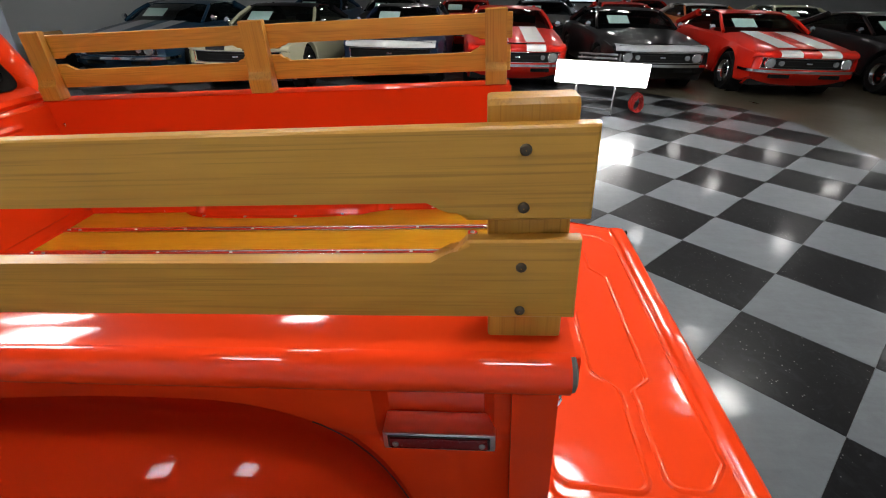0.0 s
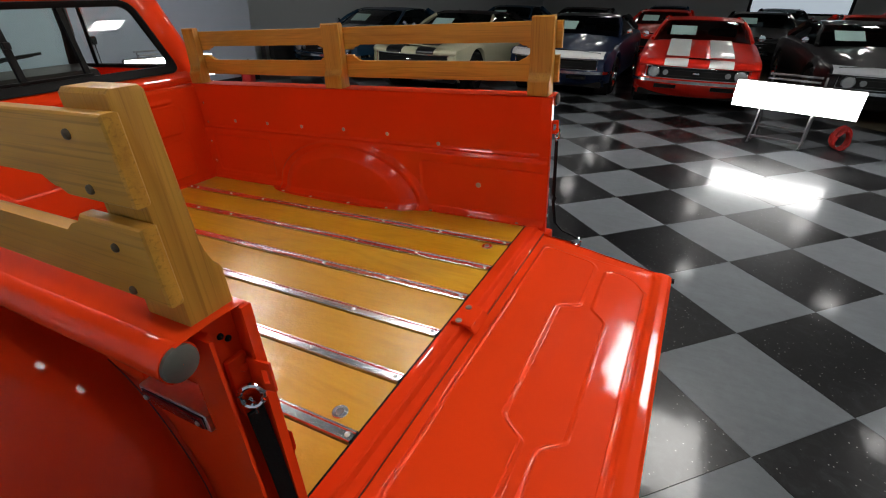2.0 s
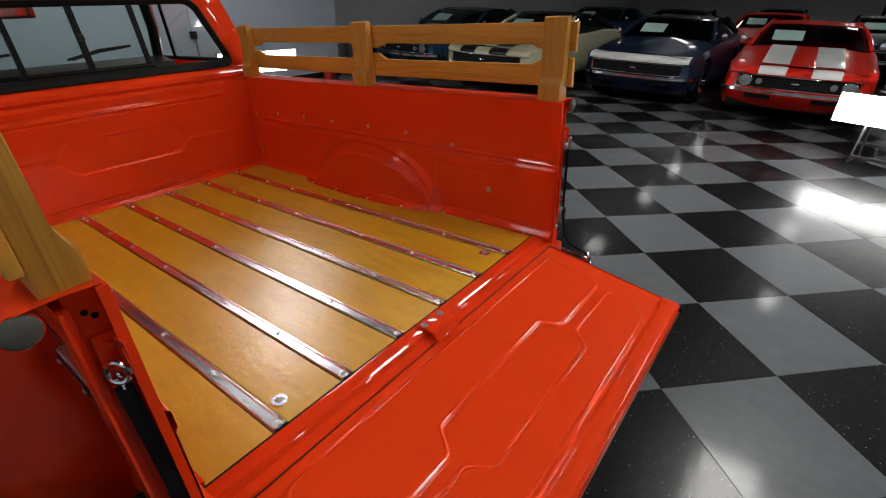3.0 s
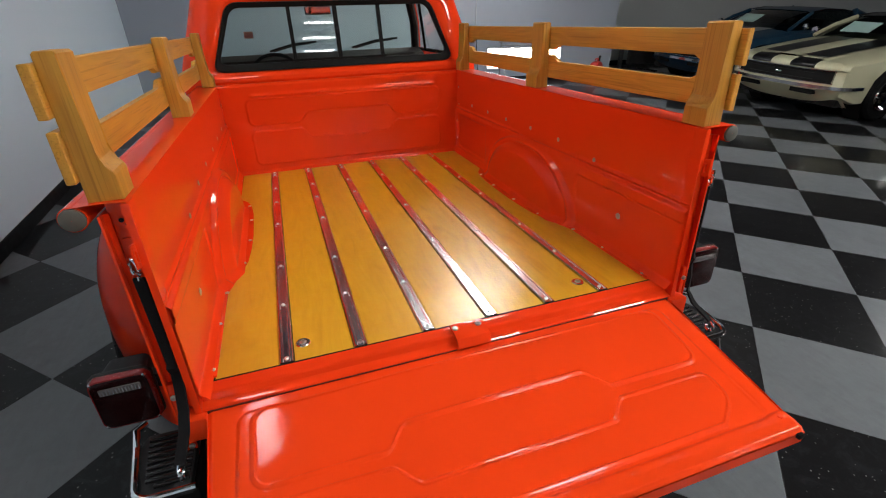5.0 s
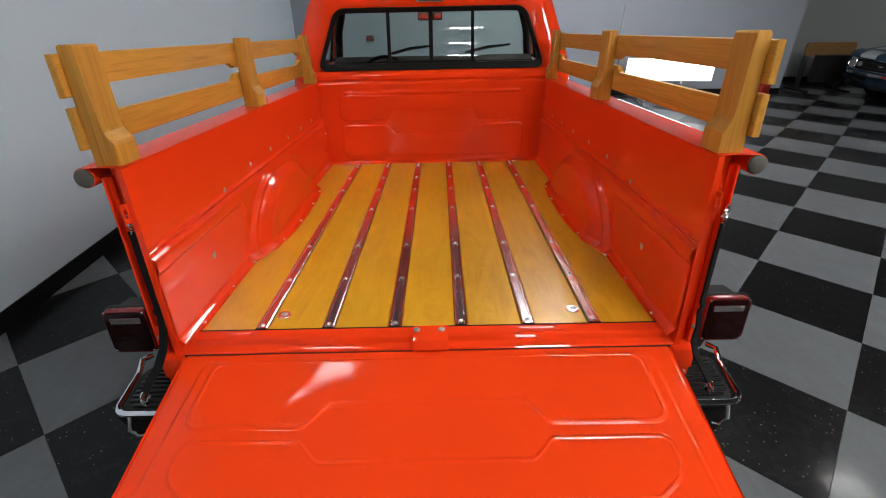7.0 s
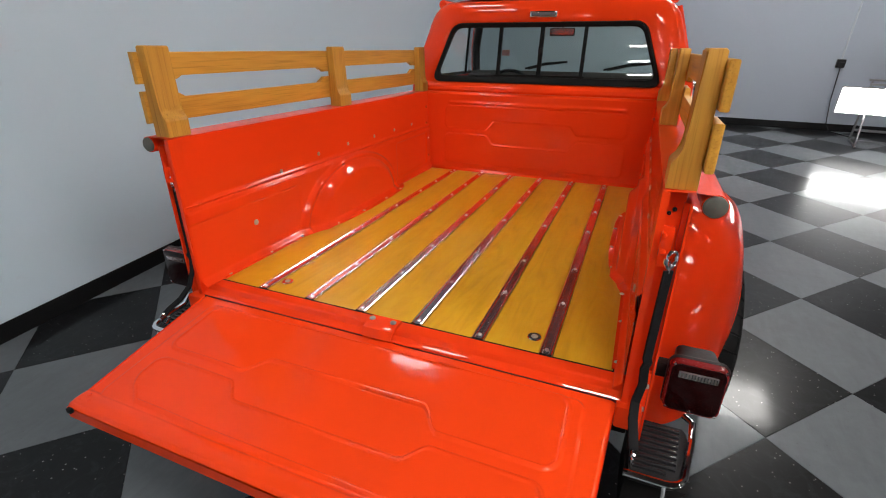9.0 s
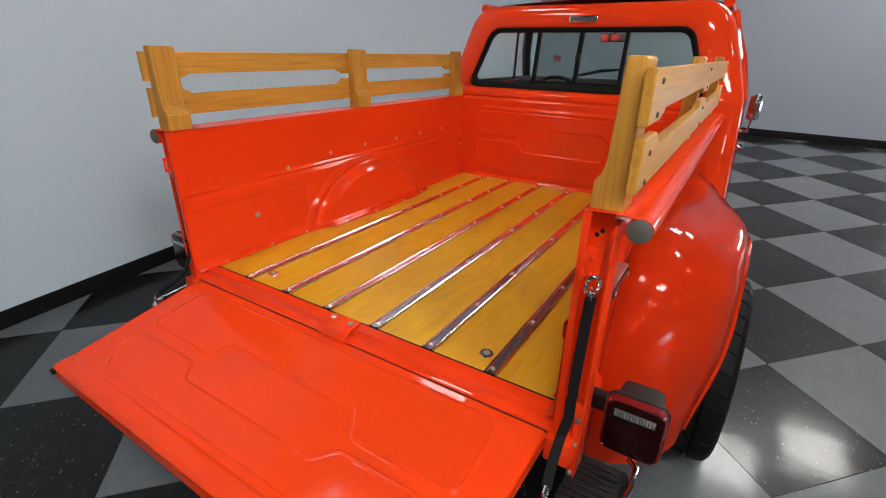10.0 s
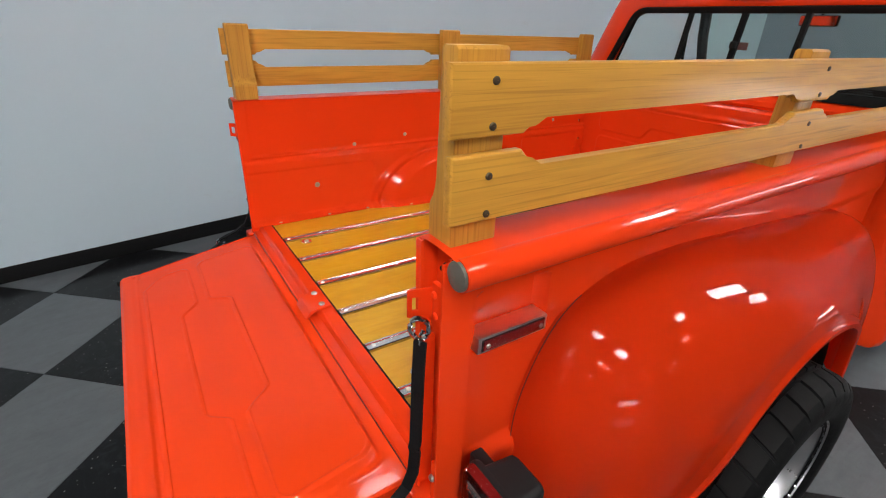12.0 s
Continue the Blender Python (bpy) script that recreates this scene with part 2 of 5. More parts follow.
def floor_tile(name, col, fleck, worn, amount, rnd="object"):
    m = Nodes(name, 0.30, 0.0, 0.32, 0.07)
    m.set("Specular IOR Level", 0.10)
    g = m.node("ShaderNodeNewGeometry")
    v = g.outputs["Position"]
    info = m.node("ShaderNodeObjectInfo").outputs["Random"] if rnd == "object" else g.outputs["Random Per Island"]
    cloud = m.noise(v, 5.0, 6, 0.65, 0.8)
    streak = m.noise(m.node("ShaderNodeMapping", {"Vector": v, "Scale": (9, 2, 1), "Rotation": (0, 0, 0.8)}).outputs[0], 2.0, 5, 0.7, 1.0)
    base = m.mix(m.math("MULTIPLY", m.math("ADD", cloud, m.math("ADD", streak, m.math("MULTIPLY", m.noise(v, 22.0, 5, 0.7), 0.7))), 0.48), col, tuple(c * 0.42 for c in col))
    base = m.mix(m.math("MULTIPLY", info, 0.3), base, tuple(c * 0.72 for c in col))
    # scuffs and smears; on black tiles also a hazy sheen put into the colour
    scuff = m.ramp(m.noise(v, 8.0, 7, 0.75, 1.8), [(0.50, 0.0), (0.72, 1.0)])
    base = m.mix(m.math("MULTIPLY", scuff, 0.42), base, worn)
    chips = m.node("ShaderNodeTexVoronoi", {"Vector": v, "Scale": 36.0, "Randomness": 1.0}).outputs["Distance"]
    gate = m.noise(v, 6.0, 3, 0.6)
    spots = m.math("MULTIPLY", m.ramp(chips, [(0.07, 1.0), (0.12, 0.0)]), m.ramp(gate, [(0.38, 0.0), (0.52, 1.0)]))
    m.set("Base Color", m.mix(m.math("MULTIPLY", spots, amount), base, fleck))
    m.set("Coat Roughness", m.math("ADD", m.math("MULTIPLY", streak, 0.08), m.math("ADD", m.math("MULTIPLY", m.ramp(m.noise(v, 14.0, 5, 0.65, 0.6), [(0.35, 0.0), (0.65, 1.0)]), 0.06), m.math("MULTIPLY", cloud, 0.04))))
    b = m.bump(m.math("ADD", m.noise(v, 55, 3), m.math("MULTIPLY", m.noise(m.node("ShaderNodeMapping", {"Vector": v, "Scale": (1, 3, 1), "Rotation": (0, 0, 0.5)}).outputs[0], 5.0, 3, 0.5), 4.0)), 0.14, 0.001)
    m.set("Coat Normal", b.outputs[0])
    m.set("Coat IOR", 1.36)
    return m.mat


TILE_DARK = floor_tile("black_speckled_vinyl_tile", (0.008, 0.008, 0.009), (0.50, 0.50, 0.48), (0.028, 0.031, 0.036), 0.5)
TILE_LIGHT = floor_tile("grey_speckled_vinyl_tile", (0.164, 0.179, 0.194), (0.07, 0.07, 0.07), (0.096, 0.105, 0.116), 0.4)
TILE_DARK_FAR = floor_tile("black_vinyl_tile_field", (0.009, 0.009, 0.010), (0.30, 0.30, 0.30), (0.028, 0.031, 0.036), 0.5, "island")
TILE_LIGHT_FAR = floor_tile("grey_vinyl_tile_field", (0.164, 0.179, 0.194), (0.07, 0.07, 0.07), (0.096, 0.105, 0.116), 0.4, "island")


def concrete():
    m = Nodes("brown_polished_concrete", 0.4, 0, 0.0, 0.1)
    m.set("Specular IOR Level", 0.25)
    v = m.coords()
    n = m.noise(v, 1.3, 6, 0.65, 0.6)
    f = m.noise(v, 25, 4)
    m.set("Base Color", m.ramp(m.math("ADD", m.math("MULTIPLY", n, 0.8), m.math("MULTIPLY", f, 0.2)), [(0.3, (0.032, 0.028, 0.019)), (0.7, (0.075, 0.065, 0.045))]))
    m.set("Roughness", m.math("ADD", m.math("MULTIPLY", n, 0.25), 0.2))
    return m.mat


CONCRETE = concrete()


def glass(name, tint, gloss=0.9):
    m = bpy.data.materials.new(name)
    m.use_nodes = True
    t = m.node_tree
    t.nodes.clear()
    out = t.nodes.new("ShaderNodeOutputMaterial")
    mixer, clear, shine, edge = (t.nodes.new(k) for k in ("ShaderNodeMixShader", "ShaderNodeBsdfTransparent", "ShaderNodeBsdfGlossy", "ShaderNodeLayerWeight"))
    clear.inputs[0].default_value = (*tint, 1)
    shine.inputs["Roughness"].default_value = 0.01
    shine.inputs[0].default_value = (gloss, gloss, gloss, 1)
    power, scale, base = (t.nodes.new("ShaderNodeMath") for _ in range(3))
    power.operation, scale.operation, base.operation = "POWER", "MULTIPLY", "ADD"
    power.inputs[1].default_value, scale.inputs[1].default_value, base.inputs[1].default_value = 4.0, 0.85, 0.045
    t.links.new(edge.outputs["Facing"], power.inputs[0])
    t.links.new(power.outputs[0], scale.inputs[0])
    t.links.new(scale.outputs[0], base.inputs[0])
    t.links.new(base.outputs[0], mixer.inputs[0])
    t.links.new(clear.outputs[0], mixer.inputs[1])
    t.links.new(shine.outputs[0], mixer.inputs[2])
    t.links.new(mixer.outputs[0], out.inputs[0])
    return m


GLASS = glass("clear_cab_glass", (0.97, 1.0, 0.985))
GREEN_GLASS = glass("green_tinted_windshield", (0.86, 1.0, 0.94))
BAND_GLASS = glass("blue_windshield_shade_band", (0.28, 0.55, 0.66))
CAR_GLASS = glass("dark_car_glass", (0.25, 0.28, 0.28))


def glow(name, col, strength):
    m = bpy.data.materials.new(name)
    m.use_nodes = True
    b = m.node_tree.nodes["Principled BSDF"]
    b.inputs["Base Color"].default_value = (0.8, 0.8, 0.8, 1)
    b.inputs["Emission Color"].default_value = (*col, 1)
    b.inputs["Emission Strength"].default_value = strength
    return m


TUBE = glow("bright_fluorescent_diffuser", (1.0, 0.98, 0.94), NEAR_GLOW)
TUBE_WALL = glow("dim_fluorescent_diffuser", (1.0, 0.98, 0.94), WALL_GLOW)
TUBE_FAR = glow("fluorescent_diffuser", (1.0, 0.98, 0.95), FAR_GLOW)
WIDE = glow("broad_lamp_diffuser", (1.0, 0.98, 0.94), WIDE_GLOW)
SIDE = glow("broad_side_lamp_diffuser", (1.0, 0.98, 0.94), SIDE_GLOW)
PANEL = glow("led_panel_face", (1.0, 0.99, 0.97), BOX_GLOW)
CARD = plain("pale_teal_card", (0.42, 0.62, 0.58), 0.6, 0, 20, 0.2, 0)


# ---- mesh tools ----
CRISP = set()  # meshes whose flat faces keep straight normals


def finish(bm, name, material, angle=35):
    if id(bm) in CRISP:
        CRISP.discard(id(bm))
        angle = min(angle, 18)
    bmesh.ops.recalc_face_normals(bm, faces=bm.faces)
    me = bpy.data.meshes.new(name)
    for f in bm.faces:
        f.smooth = True
    bm.to_mesh(me)
    bm.free()
    for m in material if isinstance(material, (list, tuple)) else [material]:
        me.materials.append(m)
    me.set_sharp_from_angle(angle=radians(angle))
    return me


def part(name, bm, material, parent, label="", angle=35, kind=""):
    ob = new(name, finish(bm, name, material, angle))
    ob.parent = parent
    return tagged(ob, label, kind=kind)


def thing(name, label, category, m=None, group="", kind=""):
    ob = new(name)
    ob.matrix_basis = m or Matrix()
    return tagged(ob, label, category, group, kind)


def single(name, bm, material, label, category, m=None, group="", kind="", angle=35):
    ob = new(name, finish(bm, name, material, angle))
    ob.matrix_basis = m or Matrix()
    return tagged(ob, label, category, group, kind)


def bevelled(bm, width, segments=2):
    if width:
        bmesh.ops.bevel(bm, geom=bm.edges[:], offset=width, segments=segments, profile=0.6, affect="EDGES", clamp_overlap=True)


def box(x0, x1, y0, y1, z0, z1, bevel=0.0, seg=2):
    bm = bmesh.new()
    bmesh.ops.create_cube(bm, size=1)
    for v in bm.verts:
        v.co = Vector(((x0 + x1) / 2 + v.co.x * (x1 - x0), (y0 + y1) / 2 + v.co.y * (y1 - y0), (z0 + z1) / 2 + v.co.z * (z1 - z0)))
    bevelled(bm, bevel, seg)
    CRISP.add(id(bm))
    return bm


def prism(points, a0, a1, axis="x", bevel=0.0, seg=2):
    """Extrudes a flat outline: (y, z) along x, (x, z) along y, or (x, y) along z."""
    bm = bmesh.new()

    def at(p, a):
        return {"x": (a, p[0], p[1]), "y": (p[0], a, p[1]), "z": (p[0], p[1], a)}[axis]

    lo = [bm.verts.new(at(p, a0)) for p in points]
    hi = [bm.verts.new(at(p, a1)) for p in points]
    n = len(points)
    bm.faces.new(lo), bm.faces.new(hi[::-1])
    for i in range(n):
        bm.faces.new((lo[i], lo[(i + 1) % n], hi[(i + 1) % n], hi[i]))
    if bevel:
        rim = [e for e in bm.edges if len({v in lo for v in e.verts}) == 1]
        bmesh.ops.bevel(bm, geom=rim, offset=bevel, segments=seg, profile=0.6, affect="EDGES", clamp_overlap=True)
    if len(points) < 60:
        CRISP.add(id(bm))
    return bm


def grid(nu, nv, fn, thick=None):
    """A sheet of nu by nv cells at fn(u, v), u and v in 0..1."""
    bm = bmesh.new()
    rows = [[bm.verts.new(fn(i / nu, j / nv)) for j in range(nv + 1)] for i in range(nu + 1)]
    for i in range(nu):
        for j in range(nv):
            bm.faces.new((rows[i][j], rows[i + 1][j], rows[i + 1][j + 1], rows[i][j + 1]))
    if thick:
        bmesh.ops.solidify(bm, geom=bm.faces[:], thickness=thick)
    return bm


def loft(rings, closed=True, cap=True):
    bm = bmesh.new()
    rs = [[bm.verts.new(p) for p in r] for r in rings]
    n = len(rings[0])
    for a, b in zip(rs, rs[1:]):
        for i in range(n if closed else n - 1):
            bm.faces.new((a[i], a[(i + 1) % n], b[(i + 1) % n], b[i]))
    if cap and closed:
        bm.faces.new(rs[0][::-1]), bm.faces.new(rs[-1])
    return bm


def sweep(path, radius, n=10, flat=None, cap=True):
    """A tube along a path; flat=(width, thickness, width_axis) makes a strap."""
    rings = []
    pts = [Vector(p) for p in path]
    for i, p in enumerate(pts):
        d = (pts[min(i + 1, len(pts) - 1)] - pts[max(i - 1, 0)]).normalized()
        side = Vector(flat[2]) if flat else (Vector((0, 0, 1)) if abs(d.z) < 0.9 else Vector((1, 0, 0)))
        a = (side - d * side.dot(d)).normalized()
        b = d.cross(a)
        if flat:
            w, t = flat[0] / 2, flat[1] / 2
            rings.append([p + a * x + b * y for x, y in ((-w, -t), (w, -t), (w, t), (-w, t))])
        else:
            rings.append([p + (a * math.cos(k) + b * math.sin(k)) * radius for k in (2 * math.pi * j / n for j in range(n))])
    return loft(rings, True, cap)


def lathe(profile, axis="x", n=32, c=(0, 0, 0)):
    """Turns (radius, along) pairs round an axis through c."""
    rings = []
    for k in range(n):
        a = 2 * math.pi * k / n
        ca, sa = math.cos(a), math.sin(a)
        rings.append([{"x": (c[0] + h, c[1] + r * ca, c[2] + r * sa), "y": (c[0] + r * ca, c[1] + h, c[2] + r * sa), "z": (c[0] + r * ca, c[1] + r * sa, c[2] + h)}[axis] for r, h in profile])
    bm = loft(rings + [rings[0]], False, False)
    bmesh.ops.remove_doubles(bm, verts=bm.verts, dist=1e-6)
    return bm


def arc(cx, cy, r, a0, a1, n=8):
    return [(cx + r * math.cos(radians(a0 + (a1 - a0) * i / n)), cy + r * math.sin(radians(a0 + (a1 - a0) * i / n))) for i in range(n + 1)]


def rounded(x0, x1, y0, y1, r, n=5):
    return arc(x1 - r, y1 - r, r, 0, 90, n) + arc(x0 + r, y1 - r, r, 90, 180, n) + arc(x0 + r, y0 + r, r, 180, 270, n) + arc(x1 - r, y0 + r, r, 270, 360, n)


def smooth(e0, e1, x):
    t = min(max((x - e0) / (e1 - e0), 0.0), 1.0)
    return t * t * (3 - 2 * t)


def plateau(d, edge=0.012):
    """1 inside (d > 0), 0 outside, with a soft shoulder."""
    return smooth(-edge, edge, d)


def inside_box(x, y, x0, x1, y0, y1, r=0.03):
    """Signed depth inside a rounded rectangle."""
    dx, dy = abs(x - (x0 + x1) / 2) - (x1 - x0) / 2 + r, abs(y - (y0 + y1) / 2) - (y1 - y0) / 2 + r
    return r - math.hypot(max(dx, 0), max(dy, 0)) - min(max(dx, dy), 0)


def button(name, parent, p, axis, r, h, material, label="", n=12):
    """A domed bolt or screw head standing out along a signed axis."""
    prof = [(r, 0), (r, h * 0.45), (r * 0.8, h * 0.85), (r * 0.45, h), (0.0005, h)]
    s = -1 if axis[0] == "-" else 1
    return part(name, lathe([(a, b * s) for a, b in prof], axis[-1], n, p), material, parent, label)


# ---- room ----
def outline_box(x0, x1, z0, z1, r):
    return rounded(x0, x1, z0, z1, r, 5)


HALL_X, HALL_Y, HALL_H = 30.0, -34.0, 4.3
LEFT_X, FRONT_Y, CORNER_X, FAR_Y = -2.35, 7.35, 6.1, 8.6

single("floor", box(LEFT_X - 0.2, HALL_X + 0.2, HALL_Y - 0.2, FAR_Y + 0.2, -0.12, -0.006), CONCRETE, "brown polished concrete showroom floor", "floor", kind="structure")
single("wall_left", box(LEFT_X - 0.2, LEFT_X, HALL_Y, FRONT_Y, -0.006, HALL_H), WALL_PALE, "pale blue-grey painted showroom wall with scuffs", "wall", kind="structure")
single("wall_front", box(LEFT_X - 0.2, CORNER_X, FRONT_Y, FRONT_Y + 0.2, -0.006, HALL_H), WALL_BLUE, "blue-grey end wall of the showroom, darker than the side wall", "wall", kind="structure")
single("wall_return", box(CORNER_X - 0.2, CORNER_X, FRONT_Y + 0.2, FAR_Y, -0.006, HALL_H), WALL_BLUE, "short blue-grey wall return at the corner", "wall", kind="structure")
single("wall_far", box(CORNER_X - 0.2, HALL_X, FAR_Y, FAR_Y + 0.2, -0.006, HALL_H), WALL_WHITE, "off-white painted wall behind the parked cars", "wall", kind="structure")
single("wall_end", box(HALL_X, HALL_X + 0.2, HALL_Y, FAR_Y, -0.006, HALL_H), WALL_WHITE, "off-white wall at the far end of the hall", "wall", kind="structure")
single("wall_back", box(LEFT_X - 0.2, HALL_X, HALL_Y - 0.2, HALL_Y, -0.006, HALL_H), WALL_WHITE, "off-white wall closing the back of the hall", "wall", kind="structure")
single("ceiling", box(LEFT_X - 0.2, HALL_X + 0.2, HALL_Y - 0.2, FAR_Y + 0.2, HALL_H, HALL_H + 0.15), CEILING, "dark painted showroom ceiling", "ceiling", kind="structure")


def skirting(name, x0, x1, y0, y1):
    single(name, box(x0, x1, y0, y1, -0.004, 0.105, 0.004), SKIRT, "tall black vinyl baseboard", "baseboard", kind="structure")


skirting("baseboard", LEFT_X, LEFT_X + 0.012, HALL_Y, FRONT_Y - 0.012)
skirting("baseboard", LEFT_X, CORNER_X, FRONT_Y - 0.012, FRONT_Y)
skirting("baseboard", CORNER_X, HALL_X, FAR_Y - 0.012, FAR_Y)

# a bright shop window at the hall's far end
win = thing("window_1", "bright daylit shop window at the far end of the hall", "window", kind="structure")
part("window_frame", box(HALL_X - 0.06, HALL_X - 0.002, -6.6, -2.2, 0.9, 3.1, 0.01), BLACK, win)
part("pane", box(HALL_X - 0.075, HALL_X - 0.062, -6.45, -2.35, 1.0, 3.0), glow("daylight_pane", (0.75, 0.88, 1.0), 0.9), win)


HOUSING = plain("white_lamp_housing", (0.7, 0.7, 0.7), 0.5, 0, 20, 0.2, 0)


def ceiling_light(face, group, h=0.07, long=0.4):
    lamp = thing("ceiling_light", "white fluorescent ceiling fixture with a glowing diffuser", "ceiling light", group=group)
    part("housing", prism([(-h - 0.07, 0.0), (h + 0.07, 0.0), (h + 0.04, 0.09), (-h - 0.04, 0.09)], -long - 0.1, long + 0.1, "x", 0.008), HOUSING, lamp)
    part("diffuser", box(-long, long, -h, h, -0.02, -0.003, 0.006), face, lamp, "glowing white diffuser")
    part("hanger", box(-0.4, -0.38, -0.01, 0.01, 0.09, 0.38), BLACK, lamp)
    part("hanger", box(0.38, 0.4, -0.01, 0.01, 0.09, 0.38), BLACK, lamp)
    return lamp


def hang(face, group, places, h=0.07, long=0.4):
    first = ceiling_light(face, group, h, long)
    first.matrix_basis = pose(*places[0], 3.92)
    for x, y in places[1:]:
        copy_thing(first, pose(x, y, 3.92))


hang(TUBE_WALL, "ceiling lights along the pale wall", [(-1.28, 1.95), (-1.35, 0.0)], 0.22, 0.25)
# the last of these is an added, unseen lamp that lights the pale wall
hang(TUBE, "ceiling lights beside the truck", [(2.9, 2.3), (4.2, -4.0), (-1.3, -7.6)], 0.19, 0.25)
hang(TUBE, "slim ceiling lights behind the truck", [(0.55, -4.0), (0.55, -4.75), (0.55, -5.5)], 0.035, 0.32)
hang(WIDE, "broad ceiling lights", [(2.9, 5.7), (1.85, 4.9)], 0.42, 0.36)
# added lamp with no known fixture here; it brightens the tailgate
hang(SIDE, "broad ceiling light behind the tailgate", [(1.5, -1.5)], 0.24, 0.40)
hang(SIDE, "broad ceiling light beside the truck", [(4.15, -1.45)], 0.36, 0.68)
hang(TUBE_FAR, "ceiling lights of the hall", [(5.2, 2.5)] + [(x, y) for y in (2.35, -1.4, -4.1, -7.75, -11.5, -15.2, -19.0, -22.8) for x in (1.7, 5.7, 9.6, 13.7, 17.3, 21.2) if x > 9 or y < -7 or (x, y) == (5.7, -4.1)], 0.16, 0.21)


STAND = metal("dull_aluminium_tube", (0.28, 0.28, 0.29), 0.35, 0.1, (20, 20, 20))


def light_panel(m, label):
    """A low LED light bar on a folding stand."""
    rig = thing("light_panel", label, "studio light", m, "studio light panels")
    part("housing", box(-0.63, 0.63, -0.05, 0.03, 0.405, 0.72, 0.015), BLACK, rig)
    part("diffuser", box(-0.635, 0.635, -0.092, -0.052, 0.410, 0.715, 0.012, 3), PANEL, rig, "glowing white diffuser")
    for z, y in ((0.745, 0.10), (0.785, 0.22)):
        part("rack_bar", box(-0.36, 0.18, y - 0.012, y + 0.012, z - 0.012, z + 0.012, 0.004), STAND, rig)
    for x in (-0.32, 0.22):
        part("leg", sweep([(x, 0.22, 0.795), (x, 0.23, 0.4), (x, 0.26, 0.006)], 0.012), STAND, rig)
        part("leg", sweep([(x, -0.02, 0.415), (x, -0.09, 0.2), (x, -0.16, 0.006)], 0.012), STAND, rig)
        part("foot_rail", sweep([(x, -0.20, 0.02), (x, 0.30, 0.02)], 0.012), STAND, rig)
    part("stretcher", box(-0.32, 0.22, -0.16, -0.12, 0.075, 0.10, 0.004), STAND, rig)
    part("stretcher", box(-0.32, 0.22, 0.23, 0.25, 0.14, 0.17, 0.004), STAND, rig)
    return rig


light_panel(pose(5.93, -1.68, 0.0, 0, 0, -104.7), "white glowing LED panel on a low chrome stand before parked cars")
light_panel(pose(3.62, 6.45, 0.0, 0, 0, -8), "glowing LED panel on a low chrome stand by the wall")

# a bundle of red cable beside the light
REEL = plain("red_plastic", (0.5, 0.02, 0.015), 0.45, 0.2)
coil = thing("cable_coil", "upright coil of red extension cable standing beside a light panel", "cable coil", pose(6.02, -2.29, 0, 0, 0, -75))
rng = random.Random(4)
for k in range(9):
    y, w, h = -0.05 + 0.0125 * k, 0.085 + rng.uniform(-0.012, 0.012), 0.125 + rng.uniform(-0.014, 0.014)
    turn = [(w * math.cos(q) * (1 - 0.25 * max(math.sin(q), 0)), y + 0.012 * math.sin(2 * q + k), 0.012 + h + h * math.sin(q)) for q in (2 * math.pi * j / 22 for j in range(23))]
    part("cable_loop", sweep(turn, 0.0105, 7), REEL, coil)
part("cable_tie", sweep([(0.0, -0.075, 0.235), (0.0, -0.02, 0.27), (0.0, 0.05, 0.27), (0.0, 0.075, 0.235)], 0.011, 6), REEL, coil)

# power socket on the end wall with a conduit and a hanging lead
socket = thing("power_socket", "black power socket on the wall with conduit and hanging lead", "socket", pose(3.11, FRONT_Y, 0.92))
part("socket_box", box(-0.05, 0.05, -0.06, -0.001, -0.055, 0.055, 0.01), BLACK, socket)
part("plug", box(-0.03, 0.03, -0.085, -0.061, -0.03, 0.02, 0.006), BLACK, socket)
part("conduit", sweep([(0.0, -0.012, 0.05), (0.0, -0.012, 3.36)], 0.011, 8), plain("painted_conduit", (0.36, 0.39, 0.43), 0.5, 0, 30, 0.2, 0), socket, "painted conduit")
part("lead", sweep([(0.0, -0.07, -0.03), (0.01, -0.06, -0.2), (0.03, -0.05, -0.5), (0.07, -0.06, -0.8), (0.12, -0.10, -0.905), (0.3, -0.4, -0.91)], 0.006, 6), BLACK, socket)

# a brown-backed work stand beside the blue car
stand = thing("work_stand", "brown wooden-backed work stand with a black bin, by the wall corner", "stand", pose(7.05, 7.72, 0, 0, 0, 4))
BROWN = oak("brown_varnished_board", (0.30, 0.17, 0.06), (0.17, 0.085, 0.028), 0.5, 0.2)
part("back_board", prism(outline_box(-0.47, 0.47, 0.60, 0.815, 0.05), -0.02, 0.02, "y", 0.006), BROWN, stand, "brown varnished back board")
part("bin", box(-0.28, 0.42, -0.16, -0.021, 0.16, 0.62, 0.03), BLACK, stand, "black bin")
for x in (-0.40, 0.40):
    part("leg", box(x - 0.035, x + 0.035, -0.015, 0.055, 0.0, 0.598, 0.006), STAND, stand)
    part("foot", box(x - 0.04, x + 0.04, -0.26, 0.26, 0.0, 0.03, 0.006), BLACK, stand)
jug = thing("fuel_can", "small red plastic can standing by the wall", "can", pose(5.62, 7.12, 0, 0, 0, 30))
part("can_body", loft([[(px * k, py * k, z) for px, py in rounded(-0.14, 0.14, -0.09, 0.09, 0.03, 4)] for z, k in ((0.0, 0.94), (0.02, 1.0), (0.24, 1.0), (0.30, 0.82), (0.33, 0.5))]), REEL, jug)
part("can_handle", sweep([(-0.07, 0, 0.31), (-0.07, 0, 0.38), (0.05, 0, 0.38), (0.05, 0, 0.31)], 0.013, 8), REEL, jug)
part("spout", sweep([(0.08, 0, 0.30), (0.13, 0, 0.42)], 0.02, 10), BLACK, jug)


